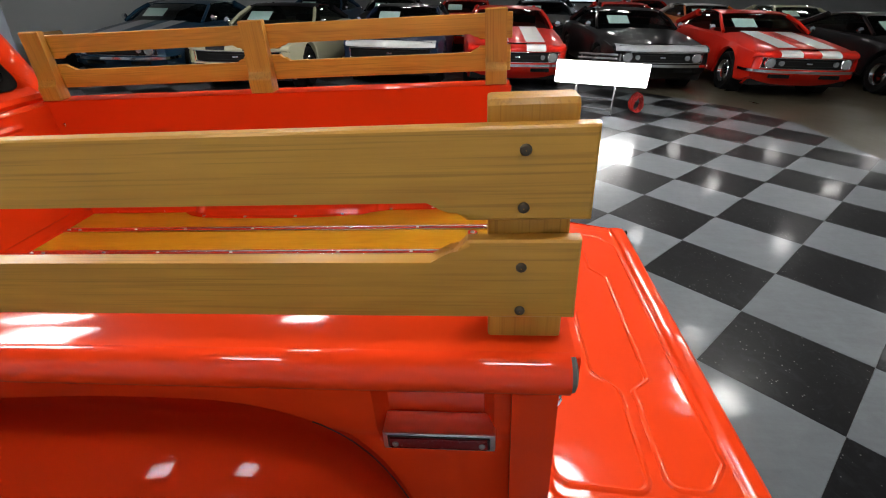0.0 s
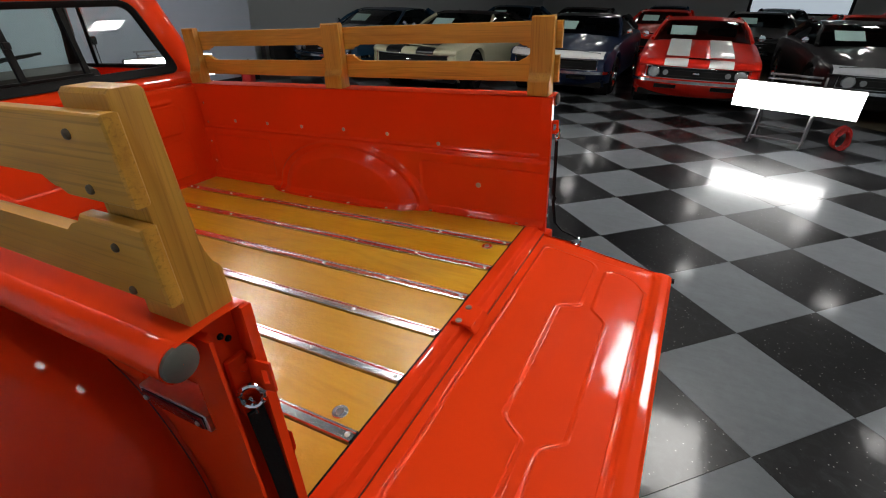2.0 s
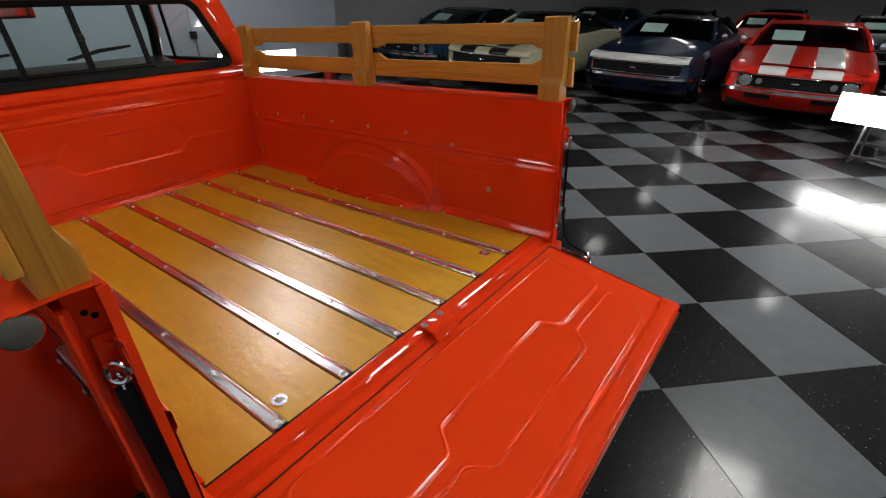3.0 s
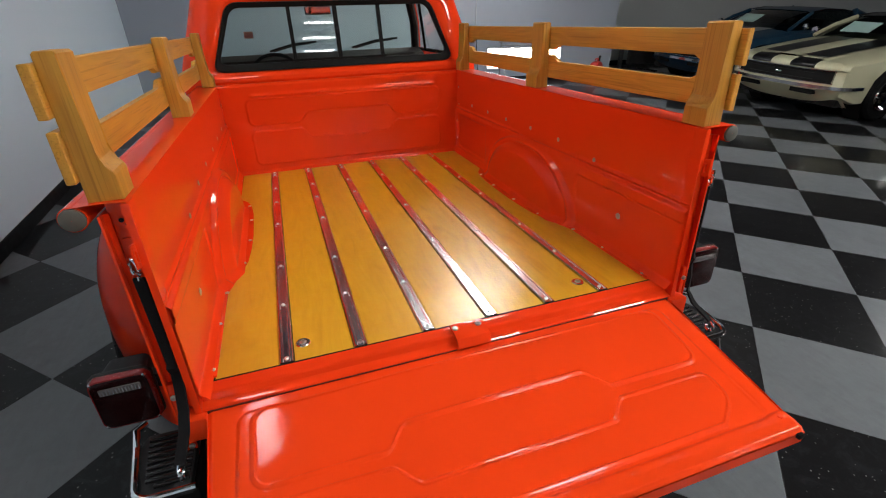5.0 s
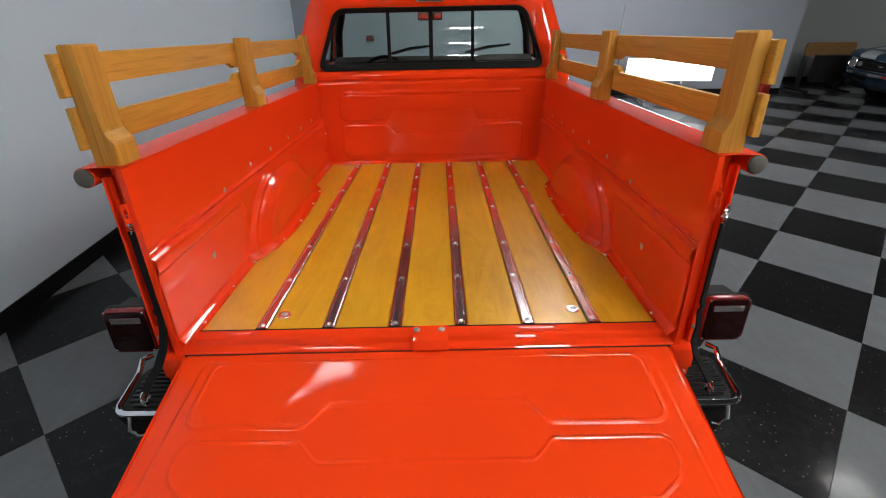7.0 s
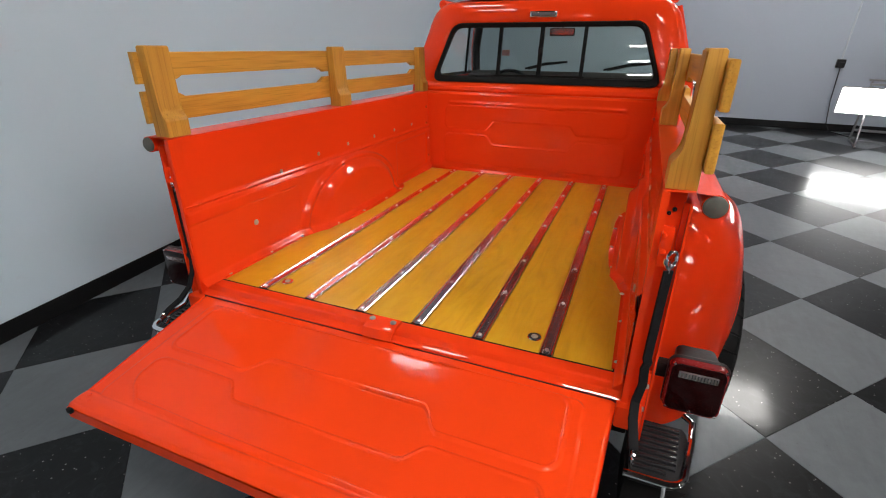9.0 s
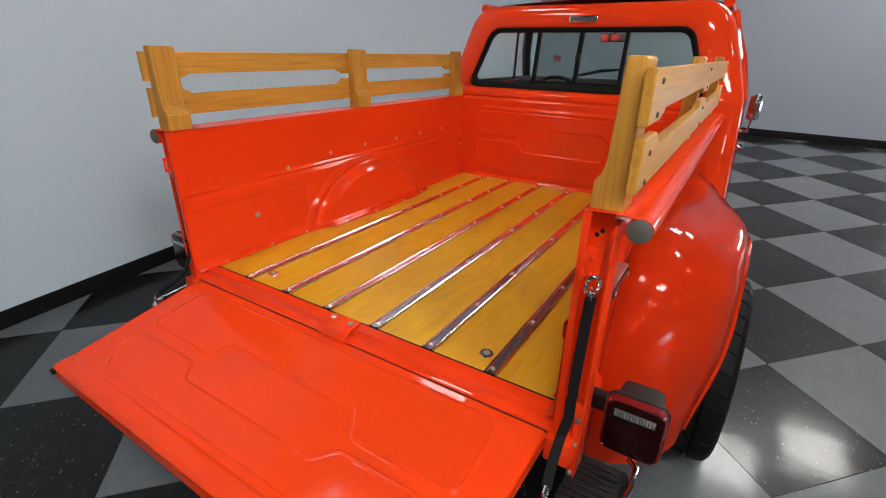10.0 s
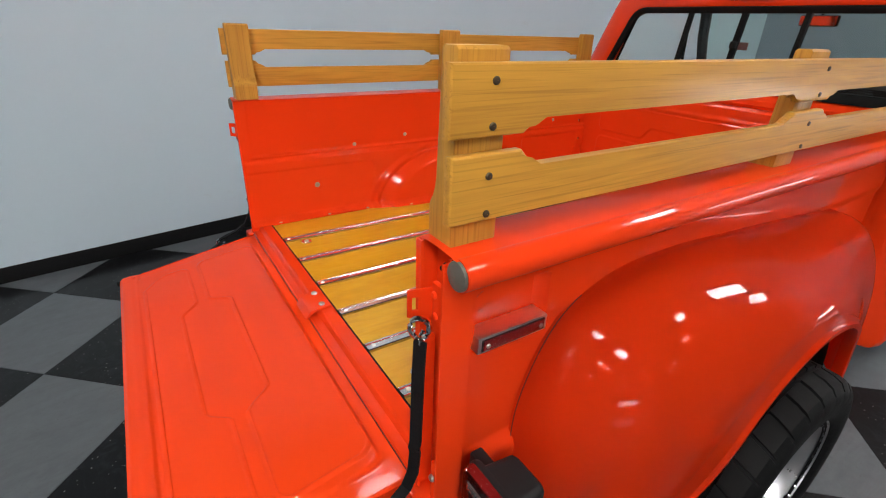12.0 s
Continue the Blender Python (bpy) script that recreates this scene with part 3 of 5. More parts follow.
# ---- pickup truck ----
TRUCK = pose(0, 0, 0.690, -3.65, -0.82, 0)
truck = thing("pickup_truck", "glossy orange-red stepside pickup truck with oak stake rails and lowered tailgate", "pickup truck", TRUCK)
GROUND = 0.0638  # rise of the floor along the truck's own y
STRIPS = [-0.5275, -0.3165, -0.1055, 0.1055, 0.3165, 0.5275]
BED_LEN = 1.985

# bed floor: seven boards between polished strips
bed = new("bed_floor", finish(box(-0.735, 0.735, -0.019, BED_LEN, -0.045, -0.024), "bed_floor", UNDER))
bed.parent = truck
tagged(bed, "varnished golden wooden bed floor with polished strips")
edges_x = [-0.716] + STRIPS + [0.716]
for a, b in zip(edges_x, edges_x[1:]):
    lo, hi = a + (0.0212 if a in STRIPS else 0), b - (0.0212 if b in STRIPS else 0)
    part("plank", box(lo, hi, -0.0195, BED_LEN - 0.004, -0.024, 0.0, 0.002, 1), PLANK, bed)
W = 0.0185
strip_profile = [(-W, -0.0238), (-W, 0.004), (-W + 0.003, 0.0062), (-W + 0.008, 0.0062), (-W + 0.0105, 0.0032), (W - 0.0105, 0.0032), (W - 0.008, 0.0062), (W - 0.003, 0.0062), (W, 0.004), (W, -0.0238)]
BOLT_Y = [0.0, 0.298, 0.598, 1.053, 1.376, 1.62, 1.90, 1.955]
for x in STRIPS:
    part("strip", prism([(x + px, pz) for px, pz in strip_profile], -0.0175, BED_LEN - 0.006, "y"), STRIP, bed, "polished steel bed strip", 25)
    for y in BOLT_Y:
        button("bolt", bed, (x, y + (0.0 if x < 0 else 0.004), 0.0034), "z", 0.0066, 0.004, STUD)
for x in (-0.478, 0.478):
    part("washer", lathe([(0.006, 0.0), (0.006, 0.003), (0.02, 0.003), (0.022, 0.0005), (0.022, 0.0)], "z", 20, (x, 0.061, 0.0005)), STRIP, bed)
    button("bolt", bed, (x, 0.061, 0.001), "z", 0.011, 0.006, BOLT)


# bed sides
def arch_in(y, z):
    """How far the wheel tub bulges into the bed."""
    e = math.hypot((y - 0.955) / 0.485, max(z, 0) / 0.305)
    return 0.021 * smooth(1.0, 0.945, e) - 0.007 * math.exp(-((e - 0.885) / 0.022) ** 2) + 0.033 * smooth(0.90, 0.72, e)


def side_inner(y, z):
    d = 0.0
    d += 0.016 * smooth(0.303, 0.281, z)
    low = inside_box(y, z, -0.4, 0.505, -0.3, 0.243, 0.02)
    d -= 0.0055 * plateau(low, 0.004)
    low = inside_box(y, z, 1.47, 1.93, 0.05, 0.265, 0.02)
    d -= 0.0055 * plateau(low, 0.004)
    d += 0.022 * smooth(0.03, 0.0, z)
    d += 0.008 * math.exp(-((z - 0.307) / 0.007) ** 2)
    return 0.752 - d - arch_in(y, z) * (1 if z < 0.4 else 0)


def bed_side(s):
    side = new("bed_side", finish(grid(400, 130, lambda u, v: (s * side_inner(-0.098 + 2.11 * u, 0.002 + 0.545 * v), -0.098 + 2.11 * u, 0.002 + 0.545 * v)), "bed_side", RED, 40))
    side.parent = truck
    tagged(side, "red stamped steel bed side with wheel tub")
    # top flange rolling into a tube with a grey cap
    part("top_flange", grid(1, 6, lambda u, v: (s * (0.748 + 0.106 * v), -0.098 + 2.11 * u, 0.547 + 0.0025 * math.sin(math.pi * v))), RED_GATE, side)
    part("rail_tube", sweep([(s * 0.853, -0.092, 0.522), (s * 0.853, 2.03, 0.522)], 0.0265, 20), RED, side, "rolled red top rail")
    cap = lathe([(0.0005, -0.006), (0.018, -0.006), (0.0235, -0.003), (0.0245, 0.002), (0.0245, 0.02)], "y", 20, (s * 0.853, -0.094, 0.522))
    part("end_cap", cap, CAPGREY, side, "worn grey plastic end cap")
    # outer panel, ribbed along its lower edge
    def outer(u, v):
        y, z = -0.03 + 2.04 * u, -0.2 + 0.725 * v
        x = 0.792 - 0.008 * smooth(0.34, 0.30, z) + 0.02 * smooth(0.05, 0.0, z) * smooth(-0.1, -0.02, z)
        x -= 0.030 * plateau(inside_box(y, z, 0.0, 0.168, 0.30, 0.43, 0.012), 0.006)
        return (s * x, y, z)
    part("outer_panel", grid(260, 130, outer), RED, side)
    # rear corner post: an outer channel and a recessed web behind the wall's edge
    part("corner_post", prism([(s * a, b) for a, b in [(0.796, -0.03), (0.796, -0.074), (0.807, -0.074), (0.807, -0.092), (0.812, -0.092), (0.812, -0.03)]], -0.22, 0.52, "z", 0.0015), RED, side)
    part("post_foot", box(min(s * 0.790, s * 0.8065), max(s * 0.790, s * 0.8065), -0.090, -0.0745, -0.22, 0.07, 0.003), RED, side)
    part("wall_edge", prism([(s * a, b) for a, b in [(0.746, -0.103), (0.762, -0.103), (0.762, -0.097), (0.754, -0.092), (0.754, -0.06), (0.746, -0.06)]], -0.06, 0.545, "z", 0.0015), RED, side)
    part("post_web", box(min(s * 0.752, s * 0.80), max(s * 0.752, s * 0.80), -0.066, -0.058, -0.10, 0.54, 0.002), RED, side)
    part("latch_plate", box(min(s * 0.757, s * 0.79), max(s * 0.757, s * 0.79), -0.078, -0.067, 0.36, 0.462, 0.004), RED, side)
    lug = []
    for x, k in ((0.002, 0), (-0.002, 0), (-0.002, 1), (0.002, 1), (0.002, 0)):
        loop = [(-0.128, 0.408), (-0.08, 0.398), (-0.08, 0.455), (-0.128, 0.46)] if k == 0 else [(-0.120, 0.42), (-0.108, 0.417), (-0.108, 0.443), (-0.120, 0.445)]
        lug.append([(s * 0.762 + x, y, z) for y, z in loop])
    part("striker_lug", loft(lug, True, False), RED, side, "", 30)
    for z in (0.03, -0.045, -0.14):
        button("bolt", side, (s * 0.7985, -0.0900, z), "-y", 0.008, 0.007, BOLT)
    for x, z in ((0.768, 0.44), (0.772, 0.40)):
        button("bolt", side, (s * x, -0.078, z), "-y", 0.007, 0.005, RED)
    for z in (0.49, 0.50):
        button("bolt", side, (s * (0.77 + (z - 0.49)), -0.066, z), "-y", 0.005, 0.004, UNDER)
    # plugs in the wall
    for y, z in [(0.211, 0.155), (0.411, 0.325), (0.685, 0.35), (0.945, 0.354), (1.222, 0.35), (1.47, 0.35), (1.72, 0.35)]:
        button("plug", side, (s * (side_inner(y, z) - 0.0005), y, z), "-x" if s > 0 else "x", 0.0125 if z < 0.2 else 0.0095, 0.003, PLUG)
    for z in (0.10, 0.22, 0.33, 0.44):
        button("bolt", side, (s * (side_inner(1.955, z) - 0.001), 1.955, z), "-x" if s > 0 else "x", 0.009, 0.006, CHROME)
    # tub lip on the floor
    lip_out = [(0.715, 0.445), (0.70, 0.50), (0.672, 0.60), (0.650, 0.70), (0.640, 0.82), (0.636, 0.955), (0.638, 1.10), (0.642, 1.25), (0.652, 1.36), (0.672, 1.43), (0.70, 1.475), (0.715, 1.49)]
    part("tub_lip", prism([(s * a, b) for a, b in lip_out] + [(s * 0.735, 1.49), (s * 0.735, 0.445)], 0.0008, 0.0045, "z", 0.0012), RED, side)
    part("side_lip", box(min(s * 0.712, s * 0.745), max(s * 0.712, s * 0.745), -0.01, 0.47, 0.0006, 0.0055, 0.001), RED, side)
    part("side_lip", box(min(s * 0.712, s * 0.745), max(s * 0.712, s * 0.745), 1.47, BED_LEN - 0.01, 0.0006, 0.0055, 0.001), RED, side)
    for y, x in [(0.02, 0.724), (0.253, 0.724), (0.452, 0.715), (0.675, 0.665), (0.9, 0.648), (1.15, 0.648), (1.362, 0.662), (1.6, 0.724), (1.85, 0.724)]:
        button("bolt", side, (s * x, y, 0.0045), "z", 0.008, 0.004, STUD)
    # marker lamp in its pocket
    lamp = part("marker_lamp", box(min(s * 0.765, s * 0.809), max(s * 0.765, s * 0.809), -0.008, 0.162, 0.311, 0.347, 0.004), STUD, truck, "red side marker lamp with chrome bezel")
    part("bezel", box(min(s * 0.807, s * 0.8105), max(s * 0.807, s * 0.8105), 0.0, 0.154, 0.316, 0.342, 0.001), BLACK, lamp)
    part("lens", box(min(s * 0.80, s * 0.8135), max(s * 0.80, s * 0.8135), 0.003, 0.151, 0.318, 0.340, 0.003), MARKER, lamp)
    for y in (0.012, 0.142):
        button("screw", lamp, (s * 0.8132, y, 0.329), "x" if s > 0 else "-x", 0.005, 0.003, BOLT)
    return side


for s in (-1, 1):
    bed_side(s)


# stamped panels share one pattern: two fields that close in towards the middle
def stamped(x, t, half, lo, hi, mid0, mid1, step=0.06):
    """Height of the stamping at x across and t up the panel."""
    c = smooth(0.32, 0.25, abs(x))
    upper = inside_box(x, t, -half, half, mid1 + step * c, hi, 0.035)
    lower = inside_box(x, t, -half, half, lo, mid0 - step * c, 0.035)
    bead = math.exp(-(upper / 0.005) ** 2) + math.exp(-(lower / 0.005) ** 2)
    return plateau(upper, 0.005) + plateau(lower, 0.005) + 0.45 * bead


def rim(d, half=0.0035):
    """A narrow raised bead along the line d = 0, with steep flanks."""
    return smooth(half + 0.004, half, abs(d))


def beads(x, t, half, lo, hi, mid0, mid1, drop0, drop1):
    """Two fields outlined by narrow beads; the gap between them widens in the middle."""
    c = smooth(0.325, 0.255, abs(x))
    near = inside_box(x, t, -half, half, lo, mid0 - drop0 * c, 0.04)
    cut = hi - 0.75 * max(abs(x) - half + 0.10, 0.0)
    far = inside_box(x, t, -half + 0.02, half - 0.02, mid1 + drop1 * c, cut, 0.03)
    return max(rim(near), rim(far)) + 0.7 * max(plateau(near, 0.004), plateau(far, 0.004))


def head(u, v):
    x, z = -0.75 + 1.5 * u, 0.53 * v
    y = 1.995 - 0.006 * stamped(x, z, 0.615, 0.055, 0.455, 0.262, 0.302, 0.064)
    y -= 0.01 * math.exp(-((z - 0.475) / 0.01) ** 2) * smooth(0.6, 0.56, abs(x))
    y -= 0.012 * smooth(0.02, 0.0, z)
    return (x, y, z)


headboard = part("headboard", grid(300, 130, head), RED, truck, "red stamped bed headboard", 40)
part("head_rail", sweep([(-0.80, 2.03, 0.512), (0.80, 2.03, 0.512)], 0.034, 16), RED, headboard)
part("head_brace", box(-0.76, 0.76, 1.997, 2.03, -0.04, 0.5), RED, headboard)

# rear sill
sill = part("rear_sill", prism([(-0.022, 0.0), (-0.022, -0.05), (-0.1012, -0.06), (-0.1012, -0.028), (-0.097, -0.0245), (-0.082, -0.0225), (-0.074, -0.019), (-0.067, -0.005), (-0.061, -0.0008), (-0.04, 0.001), (-0.027, 0.001)], -0.748, 0.748, "x", 0.002), RED, truck, "red rear bed sill")
part("sill_gap", box(-0.72, 0.72, -0.0235, -0.0185, -0.03, 0.0012), UNDER, sill)
latch = part("hinge_plate", prism([(-0.006, 0.003), (-0.050, 0.003), (-0.068, -0.003), (-0.084, -0.018), (-0.090, -0.018), (-0.074, 0.005), (-0.052, 0.011), (-0.006, 0.011)][::-1], -0.044, 0.062, "x", 0.001), RED, truck, "red centre hinge plate with two screws")
for v in latch.data.vertices:
    v.co.y -= 0.026
for x in (-0.034, 0.042):
    button("screw", latch, (x, -0.055, 0.0108), "z", 0.0105, 0.006, BOLT)
for x0, x1 in ((-0.735, -0.046), (0.064, 0.735)):
    part("hinge_gap", box(x0, x1, -0.1028, -0.1016, -0.045, -0.0285), GAP_SHADE, sill)
part("sill_end", box(-0.80, -0.735, -0.125, -0.06, -0.10, -0.03, 0.008), RED, sill)
part("sill_end", box(0.735, 0.80, -0.125, -0.06, -0.10, -0.03, 0.008), RED, sill)

# lowered tailgate, drooping a little towards its edge
def gate_z(y):
    return -0.032 + (y + 0.1) * 0.155


def gate(u, v):
    t = v
    x, y = (-0.736 + 1.472 * u) * (1 - 0.045 * t), -0.1028 - 0.530 * v
    h = 0.0029 * (beads(x, -y, 0.625, 0.140, 0.552, 0.357, 0.398, 0.066, 0.055) - 1.0)
    frame_in = inside_box(x, -y, -0.66, 0.66, 0.135, 0.572, 0.03)
    h = -0.0085 * (1 - plateau(frame_in, 0.006)) * smooth(0.575, 0.56, -y) + h * plateau(frame_in, 0.006)
    h += 0.004 * smooth(0.575, 0.6, -y)
    dent = noise.noise((x * 3.2, y * 3.2, 1.7)) * 0.0013 + noise.noise((x * 7, y * 7, 3.1)) * 0.0010 + noise.noise((x * 16, y * 16, 8.0)) * 0.0003
    # the middle of the panel has been pressed in at its outer side
    d = -y
    lean_in = 0.05 * (0.25 - min(d, 0.36)) - 0.012 * max(d - 0.36, 0.0)
    h += lean_in * smooth(-0.45, -0.23, x) * plateau(frame_in, 0.012)
    edge = min(u, 1 - u) * 1.44
    h -= 0.006 * smooth(0.012, 0.0, edge) + 0.008 * smooth(0.012, 0.0, (1 - v) * 0.530)
    return (x, y, gate_z(y) + 0.008 + h + dent)


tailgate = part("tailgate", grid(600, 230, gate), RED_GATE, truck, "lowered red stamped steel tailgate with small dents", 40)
under = grid(8, 8, lambda u, v: ((-0.736 + 1.472 * u) * (1 - 0.045 * v), -0.1028 - 0.530 * v, gate_z(-0.1028 - 0.530 * v) - 0.034))
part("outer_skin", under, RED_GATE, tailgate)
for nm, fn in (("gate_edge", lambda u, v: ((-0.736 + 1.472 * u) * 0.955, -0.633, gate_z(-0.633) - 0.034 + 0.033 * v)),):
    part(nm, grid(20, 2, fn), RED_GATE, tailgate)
for s in (-1, 1):
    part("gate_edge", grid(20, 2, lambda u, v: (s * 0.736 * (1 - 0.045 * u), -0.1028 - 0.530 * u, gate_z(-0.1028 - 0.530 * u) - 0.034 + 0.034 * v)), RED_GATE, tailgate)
    for x, y in ((0.65, -0.60), (0.672, -0.585), (0.682, -0.606)):
        button("screw", tailgate, (s * x, y, gate_z(y) + 0.008), "z", 0.007, 0.004, RED)
    part("corner_stop", box(min(s * 0.672, s * 0.69), max(s * 0.672, s * 0.69), -0.643, -0.632, gate_z(-0.63) - 0.008, gate_z(-0.63) + 0.006, 0.002), UNDER, tailgate)
part("hinge_rod", sweep([(-0.735, -0.099, -0.052), (0.735, -0.099, -0.052)], 0.014, 12), RED, tailgate)


# gate straps with eye bolts and hooks
def gate_strap(s):
    # the strap beside the wall lies deeper in its channel
    x, y = (0.789, -0.118) if s > 0 else (0.779, -0.091)
    line = [(x, y, 0.372), (x - 0.002, y - 0.002, 0.30), (x - 0.004, y - 0.003, 0.20), (x - 0.005, y - 0.004, 0.135), (x - 0.002, y - 0.009, 0.125), (x - 0.006, y - 0.004, 0.105), (x - 0.003, y - 0.010, 0.06), (0.777, min(y - 0.02, -0.125), 0.01), (0.777, -0.17, -0.02), (0.782, -0.215, -0.038), (0.786, -0.24, -0.052)]
    strap = part("gate_strap", sweep([(s * a, b, c) for a, b, c in line], 0, 4, (0.023 if s > 0 else 0.025, 0.006, (1, 0.7 * s if s > 0 else -0.25, 0))), STRAP, truck, "black webbing tailgate strap")
    ring = [(s * (x + 0.011 * math.sin(a)), y - 0.002 + 0.012 * math.sin(a), 0.400 + 0.020 * math.cos(a)) for a in (2 * math.pi * k / 14 for k in range(15))]
    part("eye_bolt", sweep(ring, 0.0048, 8), CHROME, strap, "chrome eye bolt")
    part("hook", sweep([(s * x, y, 0.366), (s * (x - 0.001), y + 0.002, 0.384), (s * (x - 0.002), y + 0.008, 0.391)], 0.004, 8), CHROME, strap)
    hook = [(s * 0.786, -0.24 - 0.015 * math.sin(a), -0.068 + 0.018 * math.cos(a)) for a in (radians(d) for d in range(0, 300, 25))]
    part("hook", sweep(hook, 0.0055, 8), CHROME, strap)


for s in (-1, 1):
    gate_strap(s)


# oak stake rails
def notch_line(y0, y1, z_post, z_span):
    """The inner edge of a board along y, drawn in at each bay between the posts."""
    pts = []
    for a, b in ((0.024, 0.880), (1.040, 1.882)):
        r = 0.028
        pts += [(a, z_post), (a + 0.010, z_post + (z_span - z_post) * 0.45)]
        pts += [(a + 0.012 + r * (1 - math.cos(k)), z_post + (z_span - z_post) * (0.45 + 0.55 * math.sin(k))) for k in (0.5, 1.0, 1.57)]
        pts += [(b - 0.012 - r * (1 - math.cos(k)), z_post + (z_span - z_post) * (0.45 + 0.55 * math.sin(k))) for k in (1.57, 1.0, 0.5)]
        pts += [(b - 0.010, z_post + (z_span - z_post) * 0.45), (b, z_post)]
    return [(y0, z_post)] + pts + [(y1, z_post)]


POST_Y = (-0.0465, 0.967, 1.962)


def stake_rail(s):
    rail = new("stake_rail")
    rail.parent = truck
    tagged(rail, "golden oak stake rail bolted along the bed side")
    x_in, x_out, x_board = (0.775, 0.814, 0.835) if s > 0 else (0.780, 0.820, 0.841)
    for k, y in enumerate(POST_Y):
        y += 0.006 if k == 0 else 0.0
        w = 0.05 if 0 < y < 1.9 else 0.0435
        prof = [(s * a, b) for a, b in [(x_out, 0.549), (x_out, 0.826), (x_out - 0.005, 0.831), (x_in + 0.005, 0.831), (x_in, 0.826), (x_in, 0.648), (x_in - 0.003, 0.632), (x_in - 0.012, 0.618), (x_in - 0.021, 0.608), (x_in - 0.024, 0.60), (x_in - 0.024, 0.549)]]
        part("post", prism(prof, y - w, y + w, "y", 0.004), OAK_POST, rail)
    y0, y1 = (-0.107 if s > 0 else -0.100), 2.03
    top = [(y0, 0.812), (y1, 0.812)] + notch_line(y0, y1, 0.716, 0.737)[::-1]
    low = [(y1, 0.592), (y0 + 0.006, 0.592)] + notch_line(y0 + 0.006, y1, 0.693, 0.667)
    a, b = sorted((s * (x_out + 0.0005), s * x_board))
    part("board", prism(top, a, b, "x", 0.006, 3), OAK_RAIL, rail)
    part("board", prism(low, a, b, "x", 0.006, 3), OAK_RAIL, rail)
    for k, y in enumerate(POST_Y):
        for z in (0.790, 0.731, 0.661, 0.604):
            button("bolt", rail, (s * x_board, y + (0.010 if s > 0 else 0.014), z), "x" if s > 0 else "-x", 0.0058, 0.004, DARKBOLT)
    return rail


for s in (-1, 1):
    stake_rail(s)

# rear fenders
WHEEL_Y, TYRE_R = 0.85, 0.365
WHEEL_Z = -0.6915 + GROUND * WHEEL_Y + TYRE_R


ARCH_Z = -0.276
SEAM = [(0.17, -0.62), (0.125, -0.15), (0.120, 0.09), (0.157, 0.21), (0.21, 0.305), (0.28, 0.355), (0.40, 0.39), (0.62, 0.392), (0.91, 0.372), (1.27, 0.345), (1.5, 0.318), (1.66, 0.29), (1.75, 0.235), (1.79, 0.13), (1.80, -0.05), (1.80, -0.62)]
SEAM_A = [math.atan2(z - ARCH_Z, y - WHEEL_Y) % (2 * math.pi) for y, z in SEAM]
SEAM_A = [a - 2 * math.pi if a > radians(270) else a for a in SEAM_A]


def seam_at(a):
    """Distance from the wheel's centre to the seam line in the direction a."""
    for (p, q), (pa, qa) in zip(zip(SEAM, SEAM[1:]), zip(SEAM_A, SEAM_A[1:])):
        if pa >= a >= qa:
            ex, ez = q[0] - p[0], q[1] - p[1]
            den = math.cos(a) * ez - math.sin(a) * ex
            return ((p[0] - WHEEL_Y) * ez - (p[1] - ARCH_Z) * ex) / den
    return 0.8


def seam_r(a):
    return sum(seam_at(a + radians(d)) * w for d, w in ((-4, 0.15), (-2, 0.2), (0, 0.3), (2, 0.2), (4, 0.15)))


def fender(s):
    rings, gap = [], []
    steps = 180
    for i in range(steps + 1):
        a = radians(181 - 185 * i / steps)
        rs, lip = seam_r(a), 0.415 + 0.075 * max(math.sin(a), 0) ** 2
        dy, dz = math.cos(a), math.sin(a)
        rear = smooth(0.35, -0.55, dy)
        low = smooth(0.75, -0.1, dz) * smooth(0.3, -0.3, dy)
        ahead = smooth(0.3, 0.9, dy)
        p, q, edge = 2.05 + 0.15 * rear, 1.55 + 0.1 * rear, lip + 0.035 + 0.04 * rear
        ring = [(0.786, rs + 0.003)]
        for tx in [math.sin(math.pi / 2 * j / 36) for j in range(37)]:
            ring.append((0.798 + 0.275 * tx, edge + (rs - edge) * (1 - tx ** p) ** (1 / q) - 0.004 * smooth(0.03, 0.0, tx)))
        ring += [(1.082, lip + 0.032), (1.083, lip + 0.026), (1.092, lip + 0.018), (1.091, lip + 0.004), (1.084, lip), (1.06, lip + 0.003)]
        rings.append([(s * (x - (0.055 * low + 0.018 * ahead) * smooth(0.8, 1.05, x)), WHEEL_Y + r * dy, ARCH_Z + r * dz) for x, r in ring])
        gap.append((s * 0.7935, WHEEL_Y + (rs + 0.001) * dy, ARCH_Z + (rs + 0.001) * dz))
    bm = loft(rings, False, False)
    bmesh.ops.solidify(bm, geom=bm.faces[:], thickness=0.004)
    fd = part("rear_fender", bm, RED, truck, "bulging glossy red rear fender", 50)
    # a drawn line standing for the shadow in the rear part of the seam
    part("seam_welt", sweep(gap[:48], 0.0011, 6), GAP_SHADE, fd, "thin dark line drawn in as the shadow of the fender seam")
    # dark inner tub
    tub = []
    for i in range(25):
        a = radians(180 - 184 * i / 24)
        tub.append([(s * x, WHEEL_Y + r * math.cos(a), ARCH_Z + r * math.sin(a)) for x, r in ((0.775, 0.50), (1.02, 0.42 + 0.07 * max(math.sin(a), 0) ** 2))])
    part("inner_tub", loft(tub, False, False), UNDER, fd)
    return fd


for s in (-1, 1):
    fender(s)


